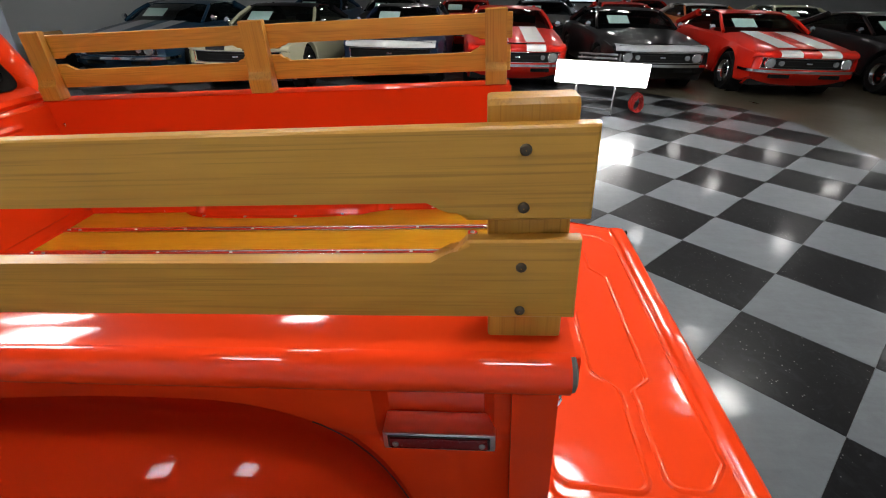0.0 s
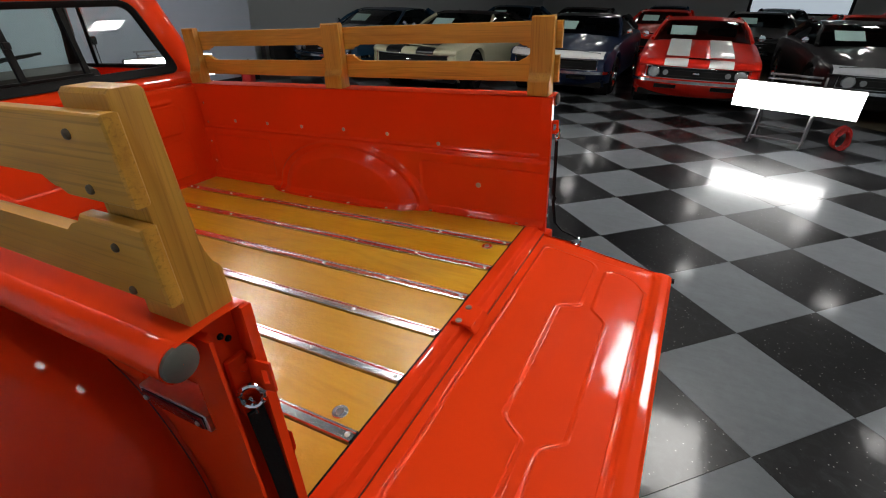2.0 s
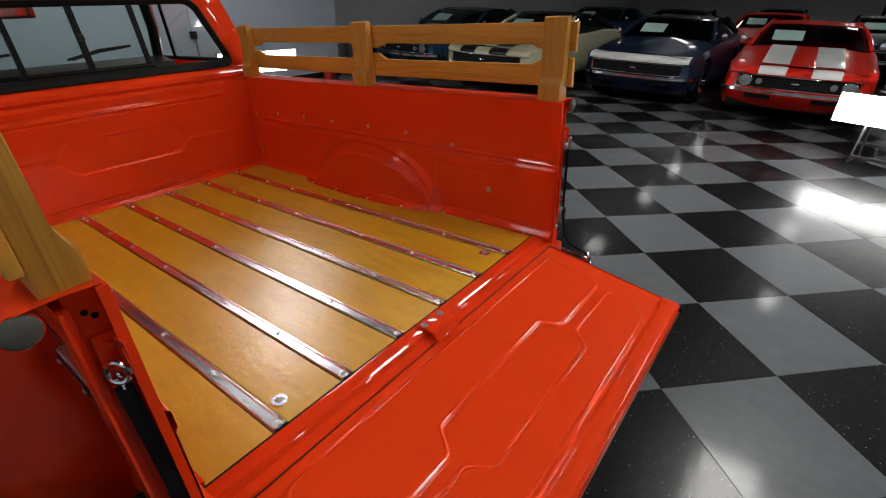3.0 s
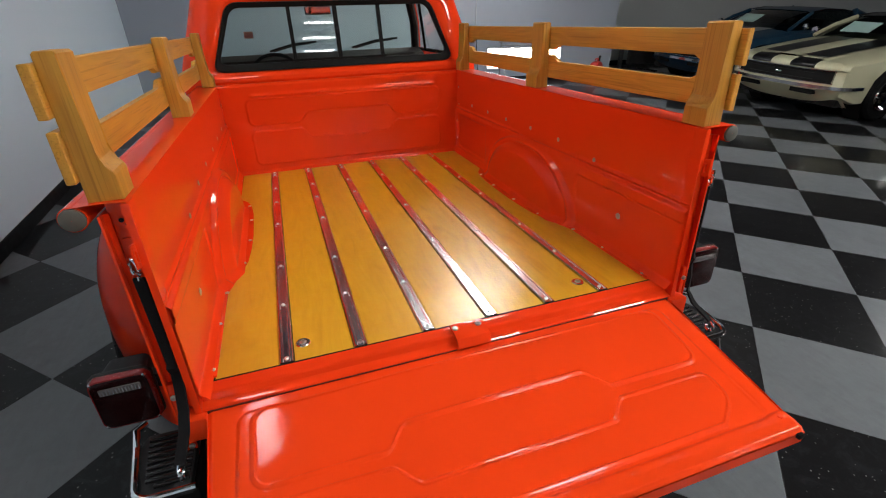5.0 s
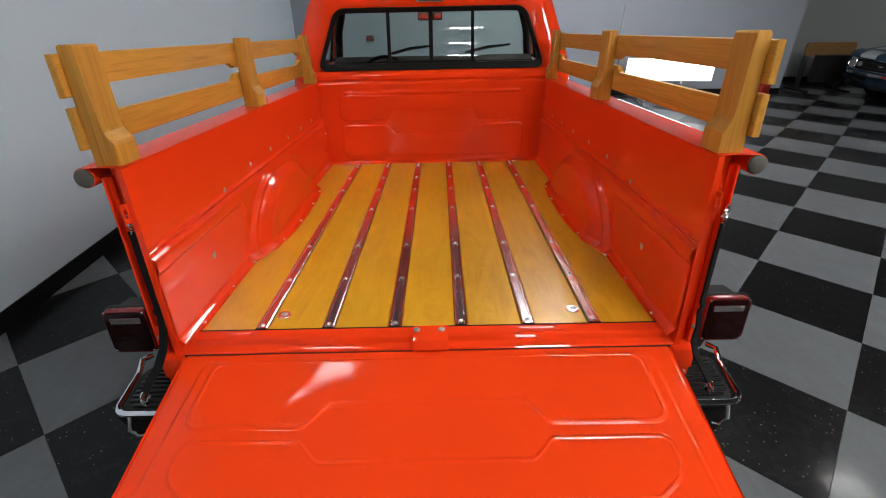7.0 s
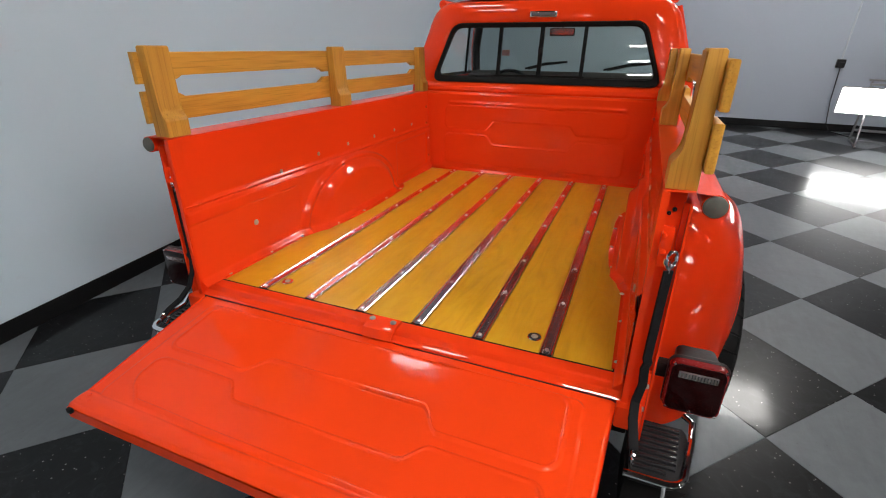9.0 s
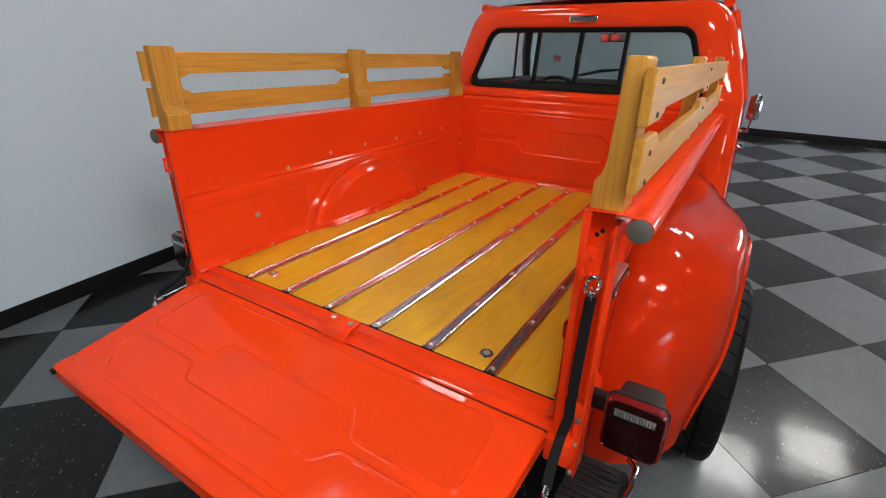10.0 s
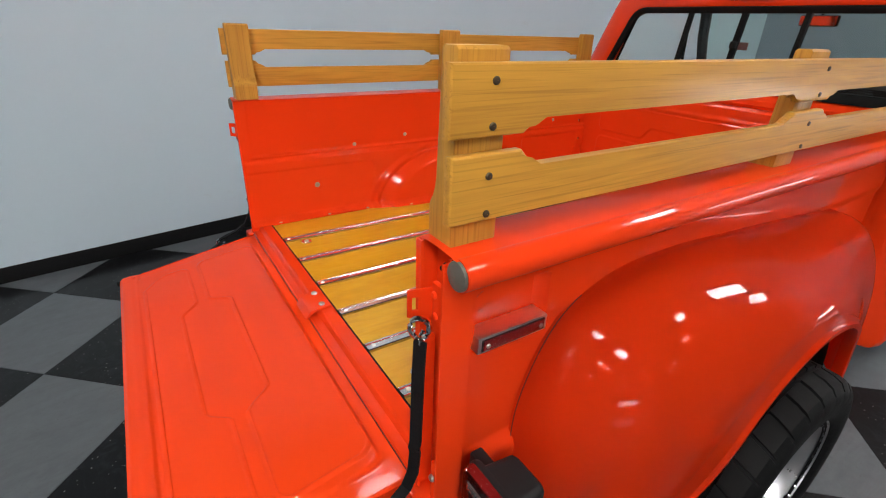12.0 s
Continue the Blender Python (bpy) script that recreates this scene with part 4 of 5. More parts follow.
def wheel(x, y, r, s, width=0.27):
    z = -0.6915 + GROUND * y + r + s * x * 0.0
    wh = new("wheel")
    wh.parent = truck
    wh.matrix_basis = pose(x, y, z - x * math.tan(radians(0.82)) * 1.0 + 0.0)
    tagged(wh, "wide black tyre on a polished slotted wheel")
    h = width / 2
    # rows of the carcass: radius, offset, how deep the cross grooves cut
    prof = [(r * 0.62, -h * 0.82, 0), (r * 0.70, -h * 0.97, 0), (r * 0.80, -h, 0), (r * 0.88, -h * 0.99, 0), (r * 0.93, -h * 0.95, 0.3), (r * 0.972, -h * 0.86, 1), (r * 0.992, -h * 0.70, 1), (r * 0.998, -h * 0.47, 1)]
    prof += [(r * 0.972, -h * 0.45, 0), (r * 0.972, -h * 0.39, 0), (r, -h * 0.37, 1), (r, -h * 0.06, 1), (r * 0.972, -h * 0.04, 0)]
    prof += [(a, -b, c) for a, b, c in prof[::-1]]
    rings = []
    blocks = 32
    for k in range(blocks):
        for f, deep in ((0.0, 1), (0.09, 1), (0.12, 0), (0.5, 0), (0.97, 0)):
            ring = []
            for rr, hh, c in prof:
                a = 2 * math.pi * (k + f + (0.55 * abs(hh) / h if rr > r * 0.9 else 0.5)) / blocks
                rad = rr - 0.008 * c * deep
                ring.append((hh, rad * math.cos(a), rad * math.sin(a)))
            rings.append(ring)
    part("tyre", loft(rings + [rings[0]], False, False), RUBBER, wh, "black tyre with deep cross grooves", 30)
    o = s
    rim = [(r * 0.64, -o * h * 0.8), (r * 0.60, -o * h * 0.3), (r * 0.56, o * h * 0.35), (r * 0.60, o * h * 0.7), (r * 0.655, o * h * 0.9), (r * 0.66, o * h * 0.84)]
    part("rim", lathe(rim, "x", 48), ALLOY, wh, "polished rim")
    for k in range(36):
        a = 2 * math.pi * k / 36
        part("rim_bead", lathe([(0.005, 0), (0.004, o * 0.003), (0.0005, o * 0.004)], "x", 6, (o * h * 0.86, r * 0.60 * math.cos(a), r * 0.60 * math.sin(a))), CHROME, wh)
    face = [(0.0005, o * h * 0.55), (r * 0.13, o * h * 0.55), (r * 0.16, o * h * 0.4), (r * 0.3, o * h * 0.30), (r * 0.48, o * h * 0.42), (r * 0.57, o * h * 0.38)]
    part("wheel_face", lathe(face, "x", 40), ALLOY, wh)
    for k in range(5):
        a = 2 * math.pi * k / 5
        part("slot", lathe([(0.0005, o * h * 0.40), (r * 0.07, o * h * 0.40), (r * 0.075, o * h * 0.36)], "x", 14, (0, r * 0.4 * math.cos(a), r * 0.4 * math.sin(a))), UNDER, wh)
    return wh


for s in (-1, 1):
    wheel(s * 1.005, WHEEL_Y, TYRE_R, s, 0.28)
    wheel(s * 0.86, 3.95, 0.34, s, 0.22)
part("axle", sweep([(-0.9, WHEEL_Y, WHEEL_Z), (0.9, WHEEL_Y, WHEEL_Z)], 0.045, 12), UNDER, truck)
for s in (-1, 1):
    part("frame_rail", box(min(s * 0.36, s * 0.44), max(s * 0.36, s * 0.44), -0.05, 4.5, -0.25, -0.11, 0.01), UNDER, truck)
part("cross_member", box(-0.78, 0.78, -0.03, 0.03, -0.20, -0.06, 0.008), UNDER, truck)


# rear lamps
def tail_lamp(s):
    cx = 0.915
    cz = 0.024

    def outline(k, kz=None, dz=0.0, wide=0.070, tall=0.080):
        return [(s * (cx + px * k), cz + dz + pz * (kz or k)) for px, pz in rounded(-wide, wide, -tall, tall, 0.024, 5)]

    back = [(-0.036, 1.0, 0.0), (-0.030, 1.02, 0.0), (-0.022, 0.99, 0.0), (-0.020, 0.80, 0.004), (0.050, 0.70, 0.008), (0.056, 0.64, 0.008)]
    lamp = part("tail_lamp", loft([[(x, y, z) for x, z in outline(k, None, dz)] for y, k, dz in back]), BLACK, truck, "dark red tail lamp in a black housing")
    part("lens_rim", loft([[(x, y, z) for x, z in outline(k)] for y, k in ((-0.034, 0.985), (-0.046, 0.975), (-0.0525, 0.945), (-0.0535, 0.90))]), MARKER, lamp, "translucent red lens rim")
    part("lens", loft([[(x, y, z) for x, z in outline(k)] for y, k in ((-0.050, 0.90), (-0.0545, 0.895), (-0.0555, 0.87))]), REDLENS, lamp, "dark red lens")
    part("reverse_lens", box(min(s * (cx - 0.046), s * (cx + 0.046)), max(s * (cx - 0.046), s * (cx + 0.046)), -0.0585, -0.052, 0.056, 0.076, 0.003), CLEAR, lamp, "clear ribbed reversing lens")
    for k in range(13):
        x = cx - 0.042 + 0.007 * k
        part("rib", box(s * x - 0.0012, s * x + 0.0012, -0.0598, -0.058, 0.059, 0.073), CHROME, lamp)
    for px, pz in ((-0.058, 0.068), (0.058, 0.068), (-0.058, -0.068), (0.058, -0.068)):
        button("screw", lamp, (s * (cx + px), -0.0515, cz + pz), "-y", 0.0045, 0.004, CHROME)
    part("bracket", box(min(s * 0.80, s * 0.9), max(s * 0.80, s * 0.9), 0.0, 0.03, 0.005, 0.05, 0.004), BLACK, lamp)
    return lamp


# bumper steps
def bumper_step(s):
    outline = [(0.79, -0.212), (0.878, -0.212), (0.897, -0.204), (0.911, -0.185), (0.934, -0.05), (0.934, -0.02), (0.922, 0.0), (0.79, 0.0)]
    step = part("bumper_step", prism([(s * a, b) for a, b in outline], -0.178, -0.151, "z", 0.006), BLACK, truck, "black ribbed bumper step with chrome edge")
    for k in range(9):
        y = -0.19 + 0.02 * k
        x1 = 0.896 + 0.018 * k / 8 - (0.02 if k == 0 else 0)
        part("rib", box(min(s * 0.795, s * x1), max(s * 0.795, s * x1), y, y + 0.009, -0.152, -0.143, 0.0025), RIB, step)
    path = [(0.775, -0.222), (0.83, -0.222), (0.874, -0.2215), (0.889, -0.2185), (0.901, -0.2115), (0.9105, -0.201), (0.917, -0.188), (0.929, -0.12), (0.942, -0.045), (0.94, -0.01), (0.92, 0.012)]
    part("edge_tube", sweep([(s * a, b, -0.145 + (0.03 if i > 8 else 0)) for i, (a, b) in enumerate(path)], 0.009, 10), CHROME, step, "bent chrome edge tube")
    part("support", prism([(s * a, b) for a, b in [(0.78, -0.178), (0.93, -0.178), (0.86, -0.31), (0.78, -0.31)]], -0.2, -0.01, "y", 0.01), UNDER, step)
    part("drip_hook", sweep([(s * 0.87, -0.222, -0.153), (s * 0.872, -0.235, -0.193), (s * 0.86, -0.225, -0.223), (s * 0.845, -0.215, -0.228)], 0.006, 8), CHROME, step)
    return step


for s in (-1, 1):
    tail_lamp(s)
    bumper_step(s)

# cab
CAB_Y = 2.09


def lean(z):
    """The back of the cab leans forward with height."""
    return CAB_Y + 0.16 * max(z - 0.58, 0.0)


def outline(pts, r, n=7):
    """Rounds the corners of a polygon."""
    out = []
    m = len(pts)
    for i, p in enumerate(pts):
        a, b = Vector(pts[i - 1]), Vector(pts[(i + 1) % m])
        p = Vector(p)
        rr = r[i] if isinstance(r, (list, tuple)) else r
        p0, p1 = p + (a - p).normalized() * rr, p + (b - p).normalized() * rr
        out += [((1 - t) ** 2 * p0 + 2 * t * (1 - t) * p + t * t * p1) for t in (k / n for k in range(n + 1))]
    return [(v[0], v[1]) for v in out]


WIN = [(-0.765, 0.592), (0.765, 0.592), (0.625, 0.972), (-0.625, 0.972)]


def six(poly, w, z):
    """A four-cornered outline with a further point on each flank."""
    return [poly[0], poly[1], (w, z), poly[2], poly[3], (-w, z)]


WIN_IN = [(-0.722, 0.636), (0.722, 0.636), (0.603, 0.94), (-0.603, 0.94)]


def ring_at(poly, r, off):
    return [(x, lean(z) + off, z) for x, z in outline(poly, r)]


OUT0 = six([(-0.835, 0.50), (0.835, 0.50), (0.70, 1.055), (-0.70, 1.055)], 0.812, 0.60)
OUT1 = six([(-0.905, -0.42), (0.905, -0.42), (0.745, 1.092), (-0.745, 1.092)], 0.885, 0.60)
OUT2 = six([(-1.0, -0.42), (1.0, -0.42), (0.775, 1.105), (-0.775, 1.105)], 0.948, 0.60)
WIN6 = six(WIN, 0.73, 0.687)
WIN7 = six([(a * 1.03, b + (0.015 if b > 0.8 else -0.015)) for a, b in WIN], 0.752, 0.687)
R6 = [0.07, 0.07, 0.03, 0.07, 0.07, 0.03]
R7 = [0.085, 0.085, 0.03, 0.085, 0.085, 0.03]
R8 = [0.12, 0.12, 0.04, 0.12, 0.12, 0.04]
R9 = [0.05, 0.05, 0.06, 0.14, 0.14, 0.06]
rings = [ring_at(WIN6, R6, 0.03), ring_at(WIN6, R6, 0.004), ring_at(WIN7, R7, -0.004), ring_at(OUT0, R8, 0.0), ring_at(OUT1, R9, 0.018), [(x * 0.986, y, z) for x, y, z in ring_at(OUT2, R9, 0.045)], ring_at(OUT2, R9, 0.085), ring_at(OUT2, R9, 0.22)]
cab = part("cab", loft(rings, True, False), RED, truck, "red pickup cab with black-framed sliding rear window", 50)
# belt ridge and lower back panel
part("belt_ridge", prism([(2.10, 0.60), (2.072, 0.585), (2.052, 0.565), (2.046, 0.545), (2.056, 0.525), (2.075, 0.512), (2.10, 0.50)], -0.80, 0.80, "x", 0.008), RED, cab)
part("lower_back", box(-0.90, 0.90, 2.16, 2.19, -0.42, 0.52, 0.01), RED, cab)
part("roof", grid(30, 30, lambda u, v: ((-0.74 + 1.48 * u) * (1 - 0.05 * v), 2.30 + 0.80 * v, 1.108 + 0.03 * (1 - (2 * u - 1) ** 2) - 0.10 * max(abs(2 * u - 1) - 0.86, 0) - 0.05 * smooth(0.85, 1.0, v))), RED, cab)
for s in (-1, 1):
    part("door", grid(20, 16, lambda u, v: (s * (1.0015 - 0.052 * v), 2.318 + 1.182 * u, -0.42 + 1.02 * v), 0.02), RED, cab)
    part("door_frame", sweep([(s * 0.945, 2.37, 0.58), (s * 0.90, 2.385, 0.72), (s * 0.79, 2.41, 1.06)], 0.022, 8), RED, cab)
    part("window_rubber", sweep([(s * 0.925, 2.40, 0.60), (s * 0.885, 2.41, 0.73), (s * 0.785, 2.435, 1.05)], 0.014, 6), GASKET, cab)
    part("door_pillar", sweep([(s * 0.915, 3.48, 0.60), (s * 0.86, 3.30, 0.82), (s * 0.745, 3.05, 1.085)], 0.028, 8), RED, cab)
    part("pillar_trim", sweep([(s * 0.875, 3.42, 0.58), (s * 0.825, 3.25, 0.82), (s * 0.715, 3.02, 1.06)], 0.036, 8), TRIM, cab, "dark inner pillar trim")
    part("roof_rail", sweep([(s * 0.757, 2.28, 1.098), (s * 0.748, 2.7, 1.10), (s * 0.745, 3.05, 1.085)], 0.03, 8), RED, cab)
    part("side_glass", grid(1, 1, lambda u, v: (s * (0.918 - 0.165 * v), 2.33 + (1.12 - 0.42 * v) * u, 0.60 + 0.48 * v)), GLASS, cab)
    part("vent_bar", sweep([(s * 0.90, 3.18, 0.60), (s * 0.80, 2.98, 0.96), (s * 0.752, 2.92, 1.085)], 0.011, 8), GASKET, cab)
    part("belt_trim", sweep([(s * 0.922, 2.30, 0.602), (s * 0.918, 3.48, 0.602)], 0.014, 8), GASKET, cab)
part("headliner", grid(8, 8, lambda u, v: ((-0.70 + 1.40 * u) * (1 - 0.05 * v), 2.26 + 0.80 * v, 1.075 + 0.03 * (1 - (2 * u - 1) ** 2) - 0.05 * smooth(0.85, 1.0, v))), TRIM, cab, "dark headliner")
gasket_rings = [ring_at(WIN, 0.07, 0.012), [(x, y - 0.016, z) for x, y, z in ring_at([(a * 0.992, b + (-0.004 if b > 0.8 else 0.004)) for a, b in WIN], 0.07, 0.0)], [(x, y - 0.016, z) for x, y, z in ring_at([(a * 1.04 / 1.06, b + (-0.012 if b > 0.8 else 0.014)) for a, b in WIN], 0.065, 0.0)], ring_at(WIN_IN, 0.055, -0.004), ring_at(WIN_IN, 0.055, 0.02)]
rear_window = part("rear_window", loft(gasket_rings, True, False), GASKET, truck, "sliding rear window in a black rubber gasket")
bm = bmesh.new()
bm.faces.new([bm.verts.new(p) for p in ring_at(WIN_IN, 0.055, 0.012)])
part("pane", bm, GLASS, rear_window, "slightly green window glass")
for x, w in ((-0.277, 0.011), (0.002, 0.013), (0.277, 0.011)):
    part("divider", loft([[(x - w, lean(z) + dy, z), (x + w, lean(z) + dy, z), (x + w, lean(z) + dy + 0.022, z), (x - w, lean(z) + dy + 0.022, z)] for z, dy in ((0.63, -0.004), (0.945, -0.004))]), GASKET, rear_window)
part("slider_latch", box(-0.012, 0.016, lean(0.8) - 0.02, lean(0.8), 0.785, 0.815, 0.003), BLACK, rear_window)
part("slider_track", box(-0.3, 0.3, lean(0.65) - 0.006, lean(0.65) + 0.01, 0.636, 0.65, 0.002), GASKET, rear_window)
brake = part("cargo_lamp", box(-0.088, 0.088, lean(1.0) - 0.024, lean(1.0) + 0.01, 0.996, 1.034, 0.006), CHROME, truck, "chrome-framed cargo lamp above the window")
part("lens", box(-0.078, 0.078, lean(1.0) - 0.028, lean(1.0) - 0.02, 1.003, 1.027, 0.004), CLEAR, brake)
# cab inside
part("dashboard", prism([(3.12, 0.30), (3.10, 0.52), (3.16, 0.60), (3.34, 0.635), (3.52, 0.62), (3.55, 0.30)], -0.88, 0.88, "x", 0.015), TRIM, truck, "dark vinyl dashboard")
part("bench_seat", prism([(2.24, -0.1), (2.22, 0.50), (2.27, 0.55), (2.36, 0.54), (2.44, 0.12), (2.85, 0.08), (2.86, -0.1)], -0.80, 0.80, "x", 0.03, 3), TRIM, truck, "dark bench seat")
sw = [(-0.40 + 0.19 * math.cos(a), 2.97 - 0.075 * math.sin(a), 0.49 + 0.165 * math.sin(a)) for a in (2 * math.pi * k / 24 for k in range(25))]
part("steering_wheel", sweep(sw, 0.014, 8), BLACK, truck, "black steering wheel")
part("steering_column", sweep([(-0.40, 2.98, 0.49), (-0.40, 3.2, 0.42)], 0.03, 8), TRIM, truck)
mirror = part("rear_view_mirror", box(-0.115, 0.085, 3.0, 3.025, 0.905, 0.965, 0.012), BLACK, truck, "rear-view mirror")
part("mirror_face", prism([(2.9975, 0.911), (2.99, 0.959), (2.998, 0.959), (2.9995, 0.911)], -0.108, 0.078, "x"), CHROME, mirror)
part("mirror_stem", sweep([(-0.015, 3.02, 0.95), (-0.015, 3.09, 1.06)], 0.008, 6), BLACK, mirror)
bm = bmesh.new()
bm.faces.new([bm.verts.new(p) for p in ((-0.90, 3.49, 0.61), (0.90, 3.49, 0.61), (0.735, 3.07, 1.075), (-0.735, 3.07, 1.075))])
windshield = part("windshield", bm, GREEN_GLASS, truck, "green-tinted windshield")
bm = bmesh.new()
bm.faces.new([bm.verts.new(p) for p in ((-0.765, 3.132, 0.995), (0.765, 3.132, 0.995), (0.73, 3.062, 1.072), (-0.73, 3.062, 1.072))])
part("shade_band", bm, BAND_GLASS, windshield, "blue shade band along the top")
part("sticker", box(-0.60, -0.53, 3.335, 3.34, 0.75, 0.80), plain("red_white_sticker", (0.45, 0.16, 0.14), 0.6), truck, "small red and white windshield sticker")
for x0, x1 in ((-0.42, -0.02), (0.30, 0.72)):
    part("wiper", sweep([(x0, 3.53, 0.635), ((x0 + x1) / 2, 3.50, 0.685), (x1, 3.47, 0.70)], 0.009, 6), BLACK, truck)
    part("wiper", sweep([(x0 + 0.03, 3.54, 0.63), ((x0 + x1) / 2, 3.505, 0.672), (x1 - 0.05, 3.475, 0.69)], 0.006, 6), BLACK, truck)
# nose of the truck, ahead of the cab
def nose(u, v):
    y = 3.46 + 1.62 * u
    a = math.pi * v
    x = max(-0.97, min(0.97, -0.97 * math.cos(a) * 1.25))
    top = 0.60 - 0.12 * u - 0.05 * smooth(0.75, 0.97, abs(x))
    z = top if 0.205 < v < 0.795 else -0.35 + (top + 0.35) * min(v, 1 - v) / 0.205
    return (x, y, z)


part("hood", grid(16, 40, nose), RED, truck, "red hood and front fenders")
part("front_panel", box(-0.95, 0.95, 5.05, 5.12, -0.30, 0.42, 0.03), CHROME, truck)


# the whole cab sits a little higher on its mounts
for ob in truck.children:
    if ob.name.split(".")[0] in ("cab", "rear_window", "cargo_lamp", "rear_view_mirror", "windshield", "sticker", "wiper"):
        ob.location.z = 0.013


def side_mirror(s):
    m = part("side_mirror", box(min(s * 0.975, s * 1.05), max(s * 0.975, s * 1.05), 2.98, 3.02, 0.425, 0.60, 0.02), CHROME, truck, "chrome side mirror on a bent arm")
    part("mirror_face", box(min(s * 0.983, s * 1.042), max(s * 0.983, s * 1.042), 2.976, 2.979, 0.435, 0.59, 0.001), CHROME, m)
    part("mirror_arm", sweep([(s * 0.965, 3.06, 0.34), (s * 1.005, 3.03, 0.34), (s * 1.012, 3.01, 0.43)], 0.011, 8), CHROME, m)


for s in (-1, 1):
    side_mirror(s)
    part("door_handle", box(min(s * 0.955, s * 1.0), max(s * 0.955, s * 1.0), 2.42, 2.57, 0.30, 0.33, 0.008), CHROME, truck)


# ---- parked cars ----
def curve(pts, y):
    """A smooth line near (y, value) pairs."""
    ys, vs = [p[0] for p in pts], [p[1] for p in pts]
    return float(sum(np.interp(y + d, ys, vs) * w for d, w in ((-0.16, 0.1), (-0.08, 0.2), (0.0, 0.4), (0.08, 0.2), (0.16, 0.1))))


HEADLENS = plain("grey_headlamp_glass", (0.20, 0.21, 0.22), 0.1, 0.9, 200, 0.3, 0.1)


def car_paint(name, col):
    m = Nodes(name, 0.35, 0.0, 0.5, 0.03)
    m.set("Specular IOR Level", 0.08)
    m.set("Base Color", m.mix(m.math("MULTIPLY", m.noise(m.coords(), 5.0, 3), 0.3), col, tuple(c * 0.75 for c in col)))
    return m.mat


def parked_car(m, paint, label, stripes=None, roof=None, nose_band=None, card=True, lamps=True, group="parked cars"):
    car = thing("car", label, "car", m, group)
    width = [(0.0, 0.815), (0.12, 0.86), (0.3, 0.895), (1.0, 0.92), (3.6, 0.92), (4.45, 0.88), (4.7, 0.80)]
    top = [(0.0, 0.755), (0.12, 0.772), (0.35, 0.80), (0.9, 0.86), (1.65, 0.93), (2.4, 0.95), (3.4, 0.97), (4.2, 0.95), (4.6, 0.88), (4.7, 0.80)]
    # the nose: rows of height and set-back, on a bowed plan
    rows = [(0.20, 0.22), (0.27, 0.13), (0.34, 0.06), (0.41, 0.02), (0.47, 0.012), (0.495, 0.035), (0.655, 0.035), (0.67, 0.004), (0.695, 0.0), (0.72, 0.015), (0.742, 0.05), (0.758, 0.10), (0.772, 0.17)]

    def bow(x):
        return -0.10 + 0.16 * abs(x / 0.84) ** 3

    def front(x, v, first=0, lift=0.0):
        q = first + v * (len(rows) - 1 - first)
        k = min(int(q), len(rows) - 2)
        z = rows[k][0] + (rows[k + 1][0] - rows[k][0]) * (q - k)
        d = rows[k][1] + (rows[k + 1][1] - rows[k][1]) * (q - k)
        return (x, bow(x) + d - lift, z + lift)

    axles = (0.87, 3.63)

    def under_edge(y):
        z = 0.24 + 0.10 * smooth(0.35, 0.0, y) + 0.12 * smooth(4.3, 4.7, y)
        for a in axles:
            d = abs(y - a)
            if d < 0.40:
                z = max(z, 0.31 + math.sqrt(0.16 - d * d))
        return z

    ys = sorted({0.05, 0.08, *[k * 0.078 for k in range(2, 60)], 4.62, 4.67, 4.7})
    rings = []
    for y in ys:
        w, t, b = curve(width, y), curve(top, y), under_edge(y)
        mid = max(b + 0.03, 0.52)
        half = [(w * 0.93, b), (w * 0.985, b + 0.02), (w, mid), (w * 0.985, max(mid + 0.01, t - 0.14)), (w * 0.95, t - 0.05), (w * 0.86, t - 0.008), (w * 0.5, t + 0.012), (w * 0.22, t + 0.022), (w * 0.2, t + 0.03)]
        rings.append([(-x, y, z) for x, z in half] + [(x, y, z) for x, z in half[::-1]])
    part("body", loft(rings, False, False), paint, car, "", 40)
    part("nose_panel", grid(28, 12, lambda u, v: front(-0.84 + 1.68 * u, v)), paint, car, "", 50)
    # cabin
    cabin = [(1.52, 0.93, 0.77, 0.0), (1.84, 1.085, 0.72, 0.4), (2.16, 1.22, 0.64, 0.9), (2.43, 1.26, 0.625, 1.0), (2.95, 1.26, 0.62, 1.0), (3.32, 1.21, 0.63, 0.9), (3.70, 1.085, 0.68, 0.5), (4.02, 0.96, 0.74, 0.0)]
    roof_rings = []
    for y, z, w, k in cabin:
        half = [(0.80 if k < 0.9 else 0.815, 0.93), (w + (0.8 - w) * 0.35, 0.93 + (z - 0.93) * 0.62), (w, z - 0.02), (w * 0.85, z), (w * 0.4, z + 0.012)]
        roof_rings.append([(-x, y, zz) for x, zz in half] + [(x, y, zz) for x, zz in half[::-1]])
    part("glasshouse", loft(roof_rings, False, False), CAR_GLASS, car, "dark tinted glass", 60)
    skin = [[(x, y, z + 0.006) for x, y, z in r[2:8]] for r in roof_rings[2:6]]
    part("roof", loft(skin, False, False), roof or paint, car)
    for s in (-1, 1):
        part("pillar", sweep([(s * 0.79, 1.52, 0.94), (s * 0.735, 1.84, 1.092), (s * 0.65, 2.16, 1.21)], 0.03, 6), paint, car)
        part("pillar", sweep([(s * 0.635, 3.30, 1.205), (s * 0.68, 3.69, 1.08), (s * 0.74, 4.02, 0.965)], 0.075, 6), roof or paint, car)
        part("door_mirror", lathe([(0.0005, -0.05), (0.05, -0.045), (0.055, 0.0), (0.03, 0.03)], "y", 12, (s * 0.93, 1.74, 1.0)), CHROME, car)
